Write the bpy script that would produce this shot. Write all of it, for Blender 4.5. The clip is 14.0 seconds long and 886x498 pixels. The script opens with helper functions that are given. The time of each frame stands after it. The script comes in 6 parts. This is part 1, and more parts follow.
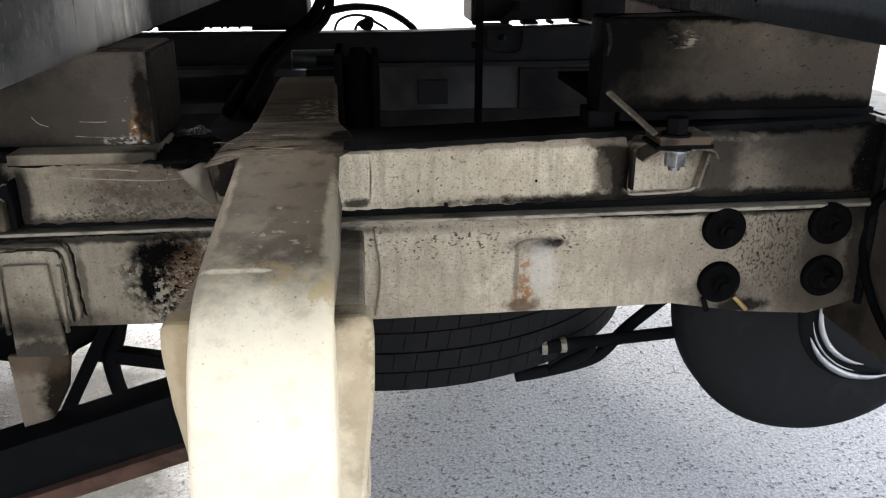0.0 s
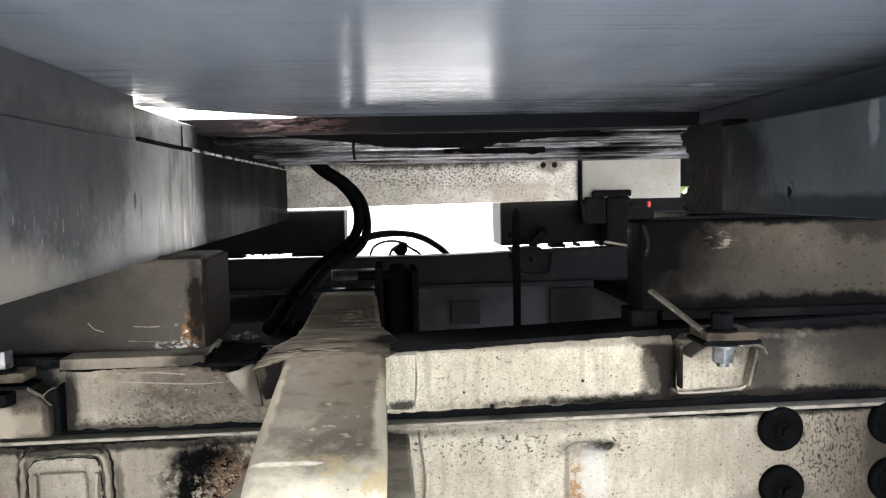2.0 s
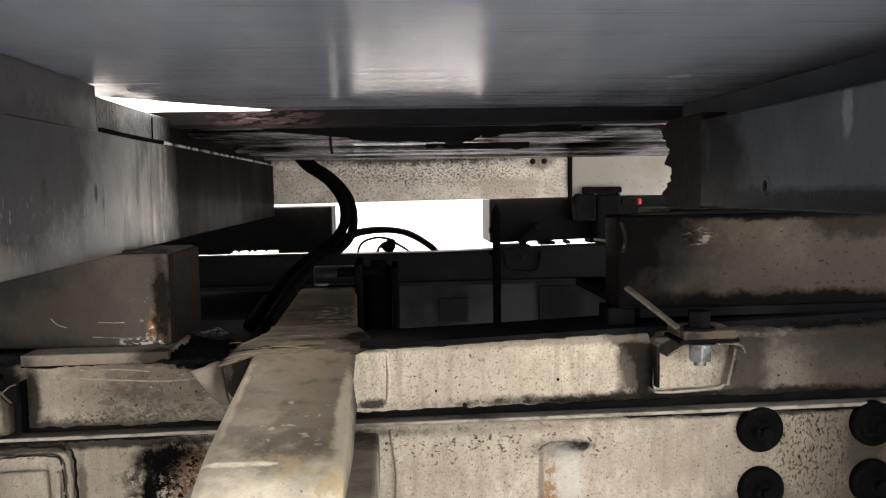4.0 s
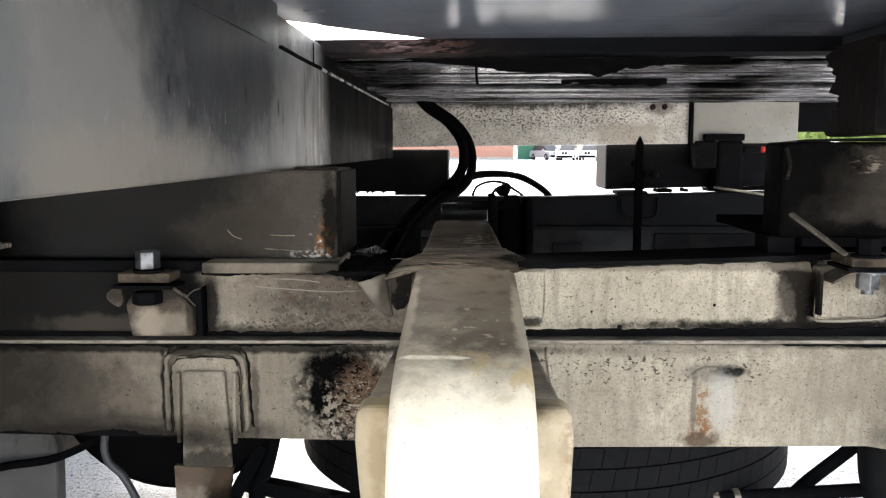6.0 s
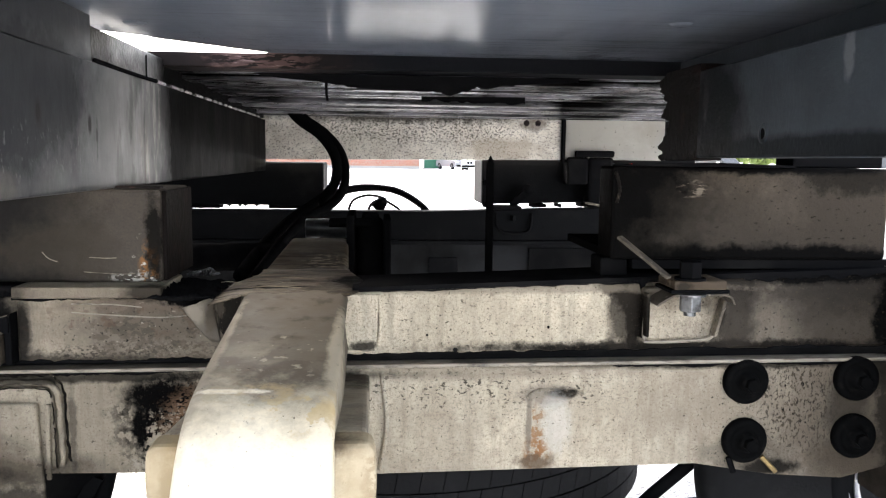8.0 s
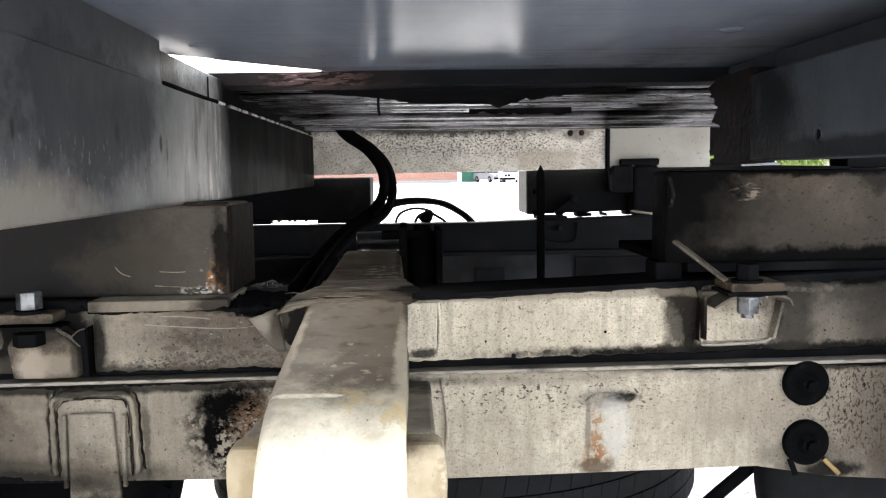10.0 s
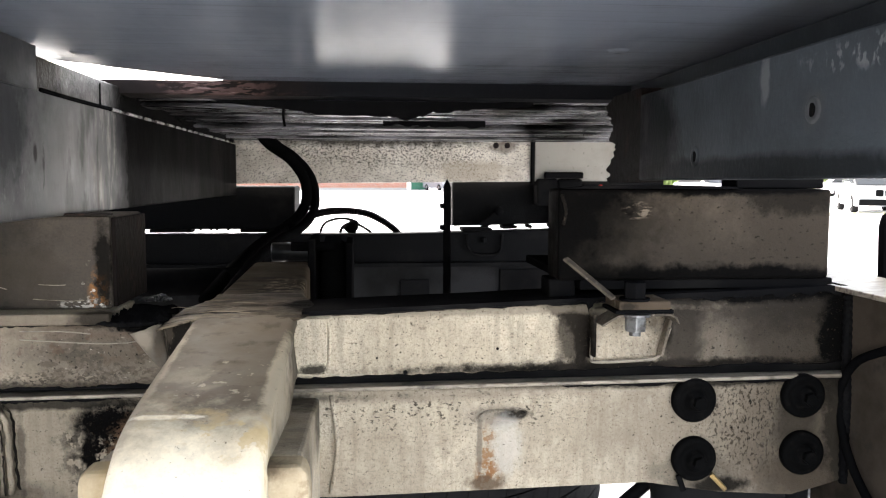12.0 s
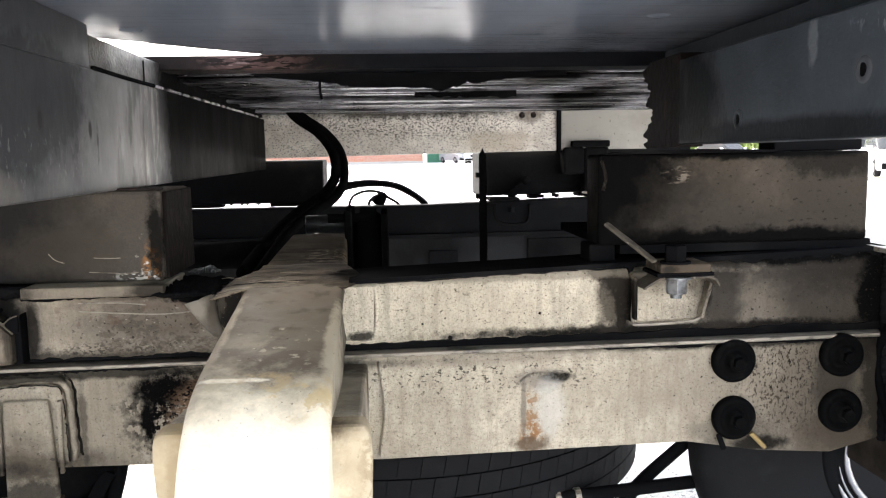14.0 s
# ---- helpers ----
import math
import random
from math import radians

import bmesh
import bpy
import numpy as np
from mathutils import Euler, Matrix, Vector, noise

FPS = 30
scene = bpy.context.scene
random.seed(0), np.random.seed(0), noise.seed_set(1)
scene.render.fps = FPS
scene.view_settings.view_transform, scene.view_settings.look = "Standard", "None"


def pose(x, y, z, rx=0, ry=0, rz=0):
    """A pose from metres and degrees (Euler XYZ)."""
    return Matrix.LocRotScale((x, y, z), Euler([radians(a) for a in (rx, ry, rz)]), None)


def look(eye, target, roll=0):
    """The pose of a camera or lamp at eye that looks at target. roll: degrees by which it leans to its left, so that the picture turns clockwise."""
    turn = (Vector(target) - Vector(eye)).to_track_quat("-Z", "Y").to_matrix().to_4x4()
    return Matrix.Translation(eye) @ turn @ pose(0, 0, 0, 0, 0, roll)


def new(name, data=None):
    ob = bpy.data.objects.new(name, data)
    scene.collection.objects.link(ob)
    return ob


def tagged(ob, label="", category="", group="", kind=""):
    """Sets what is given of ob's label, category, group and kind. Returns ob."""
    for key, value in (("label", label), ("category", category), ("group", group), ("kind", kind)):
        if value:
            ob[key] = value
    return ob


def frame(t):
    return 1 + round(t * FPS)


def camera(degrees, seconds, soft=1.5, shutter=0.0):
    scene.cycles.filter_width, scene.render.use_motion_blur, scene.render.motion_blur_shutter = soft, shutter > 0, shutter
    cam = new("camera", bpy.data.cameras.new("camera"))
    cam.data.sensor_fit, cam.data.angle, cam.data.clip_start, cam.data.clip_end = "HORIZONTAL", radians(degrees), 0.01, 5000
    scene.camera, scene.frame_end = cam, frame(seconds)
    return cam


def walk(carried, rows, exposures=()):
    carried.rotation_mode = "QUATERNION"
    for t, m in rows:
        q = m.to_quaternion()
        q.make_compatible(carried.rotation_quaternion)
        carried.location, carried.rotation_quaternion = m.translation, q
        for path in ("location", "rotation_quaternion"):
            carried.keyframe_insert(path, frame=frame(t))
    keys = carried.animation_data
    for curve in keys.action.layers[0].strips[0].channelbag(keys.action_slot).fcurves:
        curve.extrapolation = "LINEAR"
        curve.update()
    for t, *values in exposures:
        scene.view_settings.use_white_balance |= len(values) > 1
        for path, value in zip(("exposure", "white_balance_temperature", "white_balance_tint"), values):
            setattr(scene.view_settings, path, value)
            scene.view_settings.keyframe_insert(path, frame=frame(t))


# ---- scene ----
cam = camera(57.4, 14.0, soft=1.2)
PATH = [
    (0, (-0.0572, 0.0979, 1.1694), (0.1799, 2.6126, 0.2154), -0.06),
    (0.5, (-0.1245, 0.1968, 0.9849), (0.0574, 2.8010, 0.2956), -0.69),
    (1, (-0.0824, 0.1320, 1.0312), (0.0963, 2.7833, 0.5534), -0.81),
    (1.5, (-0.0853, 0.0905, 1.0778), (0.1092, 2.7648, 0.7609), -1.04),
    (2, (-0.0975, 0.0823, 1.1133), (0.0838, 2.7690, 0.9155), -1.21),
    (2.5, (-0.0375, 0.1124, 1.1101), (0.1710, 2.8017, 0.9911), -1.26),
    (5, (-0.0798, 0.1043, 1.0964), (0.0022, 2.7870, 0.8024), -0.26),
    (5.5, (-0.2201, 0.0723, 1.0053), (-0.3126, 2.7511, 0.6805), 0.02),
    (6, (-0.1866, 0.0786, 1.0387), (-0.2749, 2.7568, 0.7077), -0.09),
    (6.5, (-0.0306, 0.1121, 1.0288), (0.1193, 2.7883, 0.7038), -0.01),
    (7, (0.0361, 0.1138, 1.0493), (0.3427, 2.7781, 0.7368), -0.09),
    (7.5, (-0.0008, 0.1136, 1.0541), (0.2828, 2.7814, 0.7507), 0.04),
    (8, (-0.0577, 0.1072, 1.0605), (0.1616, 2.7814, 0.7590), 0.68),
    (10.5, (-0.0915, 0.0760, 1.0488), (-0.0096, 2.7630, 0.7977), -1.00),
    (11, (-0.0824, 0.0851, 1.0393), (0.0218, 2.7710, 0.7845), -1.00),
    (11.5, (-0.0524, 0.0768, 1.0313), (0.1114, 2.7604, 0.7832), -0.24),
    (12, (0.0110, 0.0852, 1.0665), (0.2684, 2.7629, 0.8350), 0.13),
    (12.5, (-0.0086, 0.0844, 1.0918), (0.2788, 2.7585, 0.8534), 0.27),
    (13, (-0.0124, 0.0717, 1.0829), (0.2373, 2.7464, 0.8111), 0.27),
    (13.5, (-0.0265, 0.0622, 1.0574), (0.1858, 2.7371, 0.7583), -0.11),
    (14, (-0.0374, 0.0601, 1.0604), (0.1618, 2.7335, 0.7392), -1.02),
]
EXPOSURES = [
    (0, 2.29, 6560, 10), (0.5, 2.42, 6720, 10), (1, 2.65, 6520, 10), (1.5, 2.97, 6270, 8), (2, 3.27, 6450, 9),
    (2.5, 3.06, 6950, 11), (5, 2.7, 7120, 14), (5.5, 2.68, 6650, 11), (6, 2.69, 6580, 10), (7, 2.70, 6420, 10),
    (8, 2.85, 6500, 11), (10.5, 2.93, 6450, 10), (11.5, 2.84, 6680, 11), (13, 2.91, 6680, 11), (14, 2.91, 6620, 11),
]
walk(cam, [(t, look(eye, target, roll)) for t, eye, target, roll in PATH], EXPOSURES)

# ---- daylight: bright overcast sky ----
world = bpy.data.worlds.new("overcast_sky")
scene.world = world
world.use_nodes = True
wn = world.node_tree.nodes
sky = wn.new("ShaderNodeTexSky")
sky.sky_type = "NISHITA"
sky.sun_disc = False
sky.sun_elevation = radians(36)
sky.sun_rotation = radians(-37.6)
sky.air_density, sky.dust_density, sky.ozone_density = 1.0, 4.0, 0.5
wn["Background"].inputs["Strength"].default_value = 0.15
haze = wn.new("ShaderNodeHueSaturation")  # thin cloud greys the blue
haze.inputs["Saturation"].default_value = 0.45
world.node_tree.links.new(sky.outputs["Color"], haze.inputs["Color"])
world.node_tree.links.new(haze.outputs["Color"], wn["Background"].inputs["Color"])
sun_data = bpy.data.lights.new("sun", "SUN")
sun_data.energy, sun_data.angle, sun_data.color = 3.6, radians(34), (1.0, 0.96, 0.90)
sun = new("sun", sun_data)
sun.matrix_world = look((-5.0, 6.5, 6.0), (0, 0, 0))

G = -0.10  # ground level


# ---- materials ----
def mat(name, base, rough=0.6, metal=0.0):
    m = bpy.data.materials.new(name)
    m.use_nodes = True
    nt = m.node_tree
    b = nt.nodes["Principled BSDF"]
    b.inputs["Base Color"].default_value = (*base, 1)
    b.inputs["Roughness"].default_value = rough
    b.inputs["Metallic"].default_value = metal
    return m, nt, b


def node(nt, kind, **inputs):
    n = nt.nodes.new(kind)
    for k, v in inputs.items():
        n.inputs[k.replace("_", " ")].default_value = v
    return n


def coords(nt, scale=(1, 1, 1)):
    g = nt.nodes.new("ShaderNodeNewGeometry")
    mp = nt.nodes.new("ShaderNodeMapping")
    mp.inputs["Scale"].default_value = scale
    nt.links.new(g.outputs["Position"], mp.inputs["Vector"])
    return mp.outputs["Vector"]


def noise_fac(nt, scale, lo, hi, detail=6.0, stretch=(1, 1, 1), rough=0.6):
    n = node(nt, "ShaderNodeTexNoise", Scale=scale, Detail=detail, Roughness=rough)
    nt.links.new(coords(nt, stretch), n.inputs["Vector"])
    r = node(nt, "ShaderNodeMapRange", From_Min=lo, From_Max=hi)
    nt.links.new(n.outputs["Fac"], r.inputs["Value"])
    return r.outputs["Result"]


def mix(nt, fac, a, b):
    m = nt.nodes.new("ShaderNodeMix")
    m.data_type = "RGBA"
    if isinstance(fac, float):
        m.inputs[0].default_value = fac
    else:
        nt.links.new(fac, m.inputs[0])
    for sock, v in ((m.inputs[6], a), (m.inputs[7], b)):
        if isinstance(v, tuple):
            sock.default_value = (*v, 1)
        else:
            nt.links.new(v, sock)
    return m.outputs[2]


def times(nt, a, b):
    m = nt.nodes.new("ShaderNodeMath")
    m.operation = "MULTIPLY"
    for i, v in enumerate((a, b)):
        if isinstance(v, (int, float)):
            m.inputs[i].default_value = v
        else:
            nt.links.new(v, m.inputs[i])
    return m.outputs[0]


def bump(nt, b, height, strength, dist=0.002):
    n = node(nt, "ShaderNodeBump", Strength=strength, Distance=dist)
    nt.links.new(height, n.inputs["Height"])
    nt.links.new(n.outputs["Normal"], b.inputs["Normal"])


def layered(name, base, layers, rough=0.6, metal=0.0, gloss=0.5, rough_noise=None, bump_scale=120, bump_strength=0.3, bump_dist=0.002, stretch=(1, 1, 1)):
    """A base colour under stains: rows of (colour, scale, lo, hi, strength, stretch)."""
    m, nt, b = mat(name, base, rough, metal)
    b.inputs["Specular IOR Level"].default_value = gloss
    col = tuple(base)
    for colour, scale, lo, hi, strength, st in layers:
        col = mix(nt, times(nt, noise_fac(nt, scale, lo, hi, stretch=st), strength), col, colour)
    nt.links.new(col, b.inputs["Base Color"])
    if rough_noise:
        scale, r0, r1, st = rough_noise
        n = noise_fac(nt, scale, 0.3, 0.7, stretch=st)
        r = node(nt, "ShaderNodeMapRange", To_Min=r0, To_Max=r1)
        nt.links.new(n, r.inputs["Value"])
        nt.links.new(r.outputs["Result"], b.inputs["Roughness"])
    bump(nt, b, noise_fac(nt, bump_scale, 0.2, 0.8, stretch=stretch), bump_strength, bump_dist)
    return m


ONE = (1, 1, 1)
CREAM = layered("cream_paint", (0.70, 0.625, 0.485), [
    ((0.33, 0.277, 0.20), 3.0, 0.42, 0.66, 0.65, ONE),
    ((0.36, 0.31, 0.235), 45, 0.45, 0.62, 0.5, (1, 1, 0.5)),
    ((0.30, 0.26, 0.20), 14, 0.52, 0.72, 0.5, (1, 1, 0.35)),
    ((0.26, 0.22, 0.16), 70, 0.50, 0.66, 0.5, (1, 1, 0.08)),
    ((0.22, 0.185, 0.14), 300, 0.50, 0.66, 0.5, (0.6, 1, 1)),
    ((0.62, 0.56, 0.45), 90, 0.50, 0.75, 0.2, ONE),
    ((0.12, 0.10, 0.075), 150, 0.60, 0.67, 0.55, (0.7, 1, 1)),
    ((0.15, 0.125, 0.094), 340, 0.54, 0.64, 0.42, (1, 1, 0.45)),
    ((0.70, 0.64, 0.53), 330, 0.60, 0.70, 0.35, (1, 1, 0.5)),
    ((0.05, 0.04, 0.03), 190, 0.665, 0.70, 0.85, (0.6, 1, 1)),
    ((0.025, 0.02, 0.016), 330, 0.685, 0.71, 0.9, ONE),
    ((0.04, 0.033, 0.026), 90, 0.70, 0.73, 0.85, ONE)], rough=0.5, gloss=0.14, rough_noise=(20, 0.4, 0.7, ONE), bump_scale=260, bump_strength=0.5)
ARM_PAINT = layered("worn_cream_paint", (0.86, 0.77, 0.59), [
    ((0.60, 0.50, 0.34), 6.0, 0.46, 0.70, 0.4, ONE),
    ((0.55, 0.45, 0.29), 28, 0.56, 0.70, 0.35, ONE),
    ((0.50, 0.42, 0.29), 120, 0.60, 0.72, 0.25, ONE),
    ((0.50, 0.41, 0.27), 220, 0.57, 0.69, 0.25, ONE),
    ((0.05, 0.04, 0.028), 170, 0.70, 0.73, 0.8, ONE),
    ((0.10, 0.08, 0.055), 110, 0.69, 0.73, 0.7, ONE)], rough=0.5, gloss=0.05, rough_noise=(15, 0.4, 0.7, ONE), bump_scale=60, bump_strength=0.12)
WHITE = layered("spotted_white_paint", (0.80, 0.75, 0.66), [
    ((0.42, 0.38, 0.31), 5, 0.42, 0.70, 0.6, (1, 1, 1.5)),
    ((0.30, 0.25, 0.18), 14, 0.50, 0.70, 0.4, ONE),
    ((0.055, 0.045, 0.036), 170, 0.57, 0.63, 0.85, (0.8, 1, 1.3)),
    ((0.03, 0.027, 0.024), 210, 0.58, 0.63, 0.8, (0.8, 1, 1.2))], rough=0.5, bump_scale=80)
DULLWHITE = layered("dull_white_paint", (0.33, 0.315, 0.28), [
    ((0.22, 0.205, 0.175), 7, 0.45, 0.70, 0.7, ONE),
    ((0.12, 0.105, 0.085), 40, 0.62, 0.70, 0.5, ONE),
    ((0.06, 0.05, 0.04), 55, 0.67, 0.70, 0.8, ONE)], rough=0.5, gloss=0.2, bump_scale=80)
GREASE = layered("black_grease", (0.006, 0.006, 0.0064), [
    ((0.015, 0.0145, 0.014), 7, 0.5, 0.7, 0.7, ONE)], rough=0.7, gloss=0.0, rough_noise=(6, 0.5, 0.85, ONE), bump_scale=30, bump_strength=0.15)
DECK = layered("oiled_deck_plate", (0.148, 0.163, 0.190), [
    ((0.175, 0.19, 0.215), 3, 0.40, 0.75, 0.6, ONE),
    ((0.06, 0.064, 0.07), 2.2, 0.42, 0.75, 0.7, (1.6, 0.6, 1)),
    ((0.05, 0.052, 0.055), 26, 0.56, 0.72, 0.4, (0.12, 5, 1)),
    ((0.02, 0.02, 0.02), 60, 0.70, 0.76, 0.5, (0.15, 3, 1))], rough=0.15, gloss=0.015, rough_noise=(16, 0.08, 0.26, (0.08, 4, 1)), bump_scale=45, bump_strength=0.09, stretch=(0.05, 2.6, 1))
BLACK = layered("black_steel", (0.0075, 0.0077, 0.0083), [
    ((0.018, 0.0175, 0.017), 8, 0.55, 0.75, 0.7, ONE)], rough=0.6, gloss=0.012)
BROWN = layered("rust_primer", (0.017, 0.0125, 0.0115), [
    ((0.008, 0.007, 0.0065), 6, 0.45, 0.65, 0.8, ONE),
    ((0.10, 0.055, 0.043), 25, 0.6, 0.75, 0.6, (1, 1, 3))], rough=0.6, gloss=0.05)
RUBBER = layered("tyre_rubber", (0.012, 0.012, 0.0125), [
    ((0.024, 0.024, 0.024), 12, 0.55, 0.75, 0.6, ONE)], rough=0.8, gloss=0.05)
CAP = layered("black_plastic_cap", (0.003, 0.003, 0.003), [((0.02, 0.018, 0.016), 60, 0.55, 0.7, 0.3, ONE)], rough=0.7, gloss=0.02)
ZINC = layered("galvanised_steel", (0.19, 0.195, 0.20), [((0.05, 0.045, 0.04), 60, 0.42, 0.62, 0.8, ONE)], rough=0.4, metal=0.8)
CHROME = layered("bright_rim", (0.30, 0.30, 0.31), [((0.12, 0.12, 0.12), 30, 0.5, 0.7, 0.5, ONE)], rough=0.32, metal=0.9)
OILED = layered("oiled_black_steel", (0.012, 0.0122, 0.013), [((0.03, 0.03, 0.03), 40, 0.5, 0.7, 0.6, ONE)], rough=0.3, gloss=0.4)
HOSE = layered("black_hose", (0.0035, 0.0035, 0.0037), [((0.007, 0.007, 0.007), 30, 0.5, 0.7, 0.5, ONE)], rough=0.8, gloss=0.0)
GREYCREAM = layered("dull_cream_paint", (0.100, 0.079, 0.057), [
    ((0.19, 0.155, 0.115), 200, 0.56, 0.68, 0.5, (1, 1, 0.6)),
    ((0.014, 0.011, 0.009), 240, 0.66, 0.70, 0.9, ONE),
    ((0.065, 0.05, 0.036), 6, 0.42, 0.66, 0.7, ONE),
    ((0.03, 0.026, 0.022), 140, 0.58, 0.70, 0.7, (0.6, 1, 1)),
    ((0.05, 0.042, 0.033), 25, 0.50, 0.72, 0.6, ONE),
    ((0.05, 0.042, 0.032), 260, 0.50, 0.62, 0.75, ONE),
    ((0.19, 0.155, 0.115), 12, 0.60, 0.75, 0.5, ONE)], rough=0.6, gloss=0.06, rough_noise=(20, 0.45, 0.75, ONE), bump_scale=140, bump_strength=0.4)
WALL = layered("streaked_grey_steel", (0.047, 0.049, 0.052), [
    ((0.085, 0.085, 0.082), 3.2, 0.42, 0.70, 0.8, (1, 1, 0.8)),
    ((0.032, 0.034, 0.036), 4.5, 0.44, 0.68, 0.8, (1, 1, 0.7)),
    ((0.16, 0.157, 0.15), 26, 0.60, 0.72, 0.4, (1, 1, 0.6)),
    ((0.035, 0.036, 0.037), 18, 0.62, 0.72, 0.5, (1, 1, 0.35)),
    ((0.16, 0.157, 0.15), 90, 0.66, 0.74, 0.5, (1, 1, 0.5))], rough=0.4, gloss=0.3, rough_noise=(7, 0.32, 0.5, (1, 1, 0.6)), bump_scale=40, bump_strength=0.2, stretch=(1, 1, 0.6))
RAILEND = layered("scraped_rail_paint", (0.20, 0.19, 0.175), [
    ((0.05, 0.045, 0.042), 14, 0.48, 0.62, 0.8, ONE),
    ((0.40, 0.38, 0.36), 120, 0.55, 0.65, 0.6, ONE),
    ((0.012, 0.011, 0.011), 5, 0.46, 0.62, 0.9, (1, 0.6, 1))], rough=0.35, gloss=0.15, bump_scale=120, bump_strength=0.7)
SPATTER = layered("bare_weld_spatter", (0.42, 0.41, 0.39), [((0.05, 0.045, 0.04), 90, 0.50, 0.60, 0.9, ONE)], rough=0.3, metal=0.6)
FOIL = layered("crumpled_dirty_foil", (0.025, 0.025, 0.026), [((0.45, 0.44, 0.42), 90, 0.55, 0.62, 0.9, (0.5, 2, 1))], rough=0.35, metal=0.3)
MUDGUARD = layered("scuffed_pale_plastic", (0.10, 0.098, 0.093), [
    ((0.07, 0.066, 0.06), 5, 0.44, 0.66, 0.8, ONE),
    ((0.03, 0.026, 0.022), 22, 0.56, 0.70, 0.7, (1, 1, 0.4))], rough=0.55, gloss=0.1)
DARKWALL = layered("dark_greasy_steel", (0.050, 0.059, 0.068), [
    ((0.034, 0.039, 0.044), 4, 0.40, 0.62, 0.8, ONE),
    ((0.12, 0.125, 0.13), 22, 0.68, 0.76, 0.4, (1, 1, 0.4))], rough=0.45, gloss=0.04, rough_noise=(8, 0.3, 0.5, ONE))
RAGGED = layered("caked_rust", (0.008, 0.0065, 0.006), [
    ((0.026, 0.014, 0.011), 25, 0.56, 0.70, 0.8, ONE)], rough=0.6, gloss=0.02, bump_scale=60, bump_strength=0.4, bump_dist=0.005)
WETDECK = layered("wet_galvanised_deck", (0.20, 0.195, 0.21), [
    ((0.02, 0.02, 0.02), 6, 0.46, 0.60, 0.95, (0.5, 9, 1)),
    ((0.03, 0.03, 0.03), 22, 0.52, 0.62, 0.9, (0.2, 5, 1)),
    ((0.015, 0.015, 0.015), 3, 0.52, 0.60, 0.85, (1, 0.1, 1))], rough=0.25, gloss=0.3, metal=0.15, rough_noise=(12, 0.15, 0.4, (1, 4, 1)), bump_scale=40, bump_strength=0.3, stretch=(1, 4, 1))
LIP = layered("scuffed_bare_edge", (0.27, 0.235, 0.185), [
    ((0.10, 0.08, 0.06), 30, 0.50, 0.62, 0.9, (1, 4, 4)),
    ((0.04, 0.035, 0.03), 9, 0.60, 0.70, 0.9, ONE)], rough=0.4, metal=0.2)
DULLEDGE = layered("dull_chipped_edge", (0.095, 0.08, 0.062), [
    ((0.05, 0.042, 0.034), 40, 0.50, 0.62, 0.8, ONE),
    ((0.36, 0.32, 0.26), 120, 0.62, 0.68, 0.7, ONE)], rough=0.5, gloss=0.1)
GRIME_TOP = layered("brown_grime", (0.088, 0.068, 0.047), [
    ((0.030, 0.022, 0.015), 9, 0.46, 0.60, 0.9, (0.6, 5, 1)),
    ((0.20, 0.16, 0.112), 20, 0.54, 0.66, 0.8, (0.35, 8, 1)),
    ((0.014, 0.011, 0.009), 30, 0.58, 0.66, 0.9, (0.4, 5, 1)),
    ((0.50, 0.44, 0.35), 70, 0.68, 0.73, 0.7, (0.3, 6, 1))], rough=0.5, gloss=0.12, bump_scale=50, bump_strength=0.6, bump_dist=0.004)
BROWN_CREAM = layered("rust_washed_cream", (0.27, 0.228, 0.165), [
    ((0.13, 0.085, 0.055), 9, 0.48, 0.68, 0.6, (1, 1, 0.3)),
    ((0.05, 0.04, 0.03), 40, 0.58, 0.68, 0.7, ONE)], rough=0.6)
SIDE = layered("grimy_side_paint", (0.060, 0.049, 0.039), [
    ((0.018, 0.015, 0.012), 5, 0.42, 0.62, 0.9, ONE),
    ((0.03, 0.027, 0.025), 18, 0.58, 0.68, 0.8, ONE)], rough=0.7, gloss=0.02)
FARWEB = layered("dim_grey_web", (0.022, 0.0225, 0.024), [
    ((0.010, 0.010, 0.010), 4, 0.45, 0.62, 0.9, ONE)], rough=0.6, gloss=0.02)
GRIMELINE = layered("caked_weld_grime", (0.014, 0.012, 0.010), [
    ((0.075, 0.062, 0.047), 55, 0.56, 0.64, 0.7, (1, 1, 0.5)),
    ((0.30, 0.26, 0.20), 220, 0.66, 0.70, 0.8, ONE)], rough=0.7, gloss=0.03, bump_scale=90, bump_strength=0.8)
RUSTBAR = layered("rusty_flange", (0.11, 0.062, 0.045), [
    ((0.04, 0.028, 0.022), 9, 0.45, 0.65, 0.8, (1, 1, 2)),
    ((0.20, 0.15, 0.12), 30, 0.60, 0.72, 0.6, (0.5, 1, 1))], rough=0.7, gloss=0.05)
BRASS = layered("dirty_brass", (0.26, 0.18, 0.07), [((0.08, 0.06, 0.04), 80, 0.5, 0.65, 0.8, ONE)], rough=0.4, metal=0.6)
REDLENS = layered("red_lens", (0.45, 0.02, 0.02), [((0.2, 0.01, 0.01), 30, 0.5, 0.7, 0.5, ONE)], rough=0.2)
GREYHOSE = layered("grey_rubber_hose", (0.05, 0.05, 0.052), [((0.05, 0.05, 0.05), 25, 0.5, 0.7, 0.6, ONE)], rough=0.5)
CONCRETE = layered("pale_concrete", (0.45, 0.44, 0.41), [((0.25, 0.24, 0.22), 4, 0.45, 0.7, 0.6, ONE)], rough=0.85)
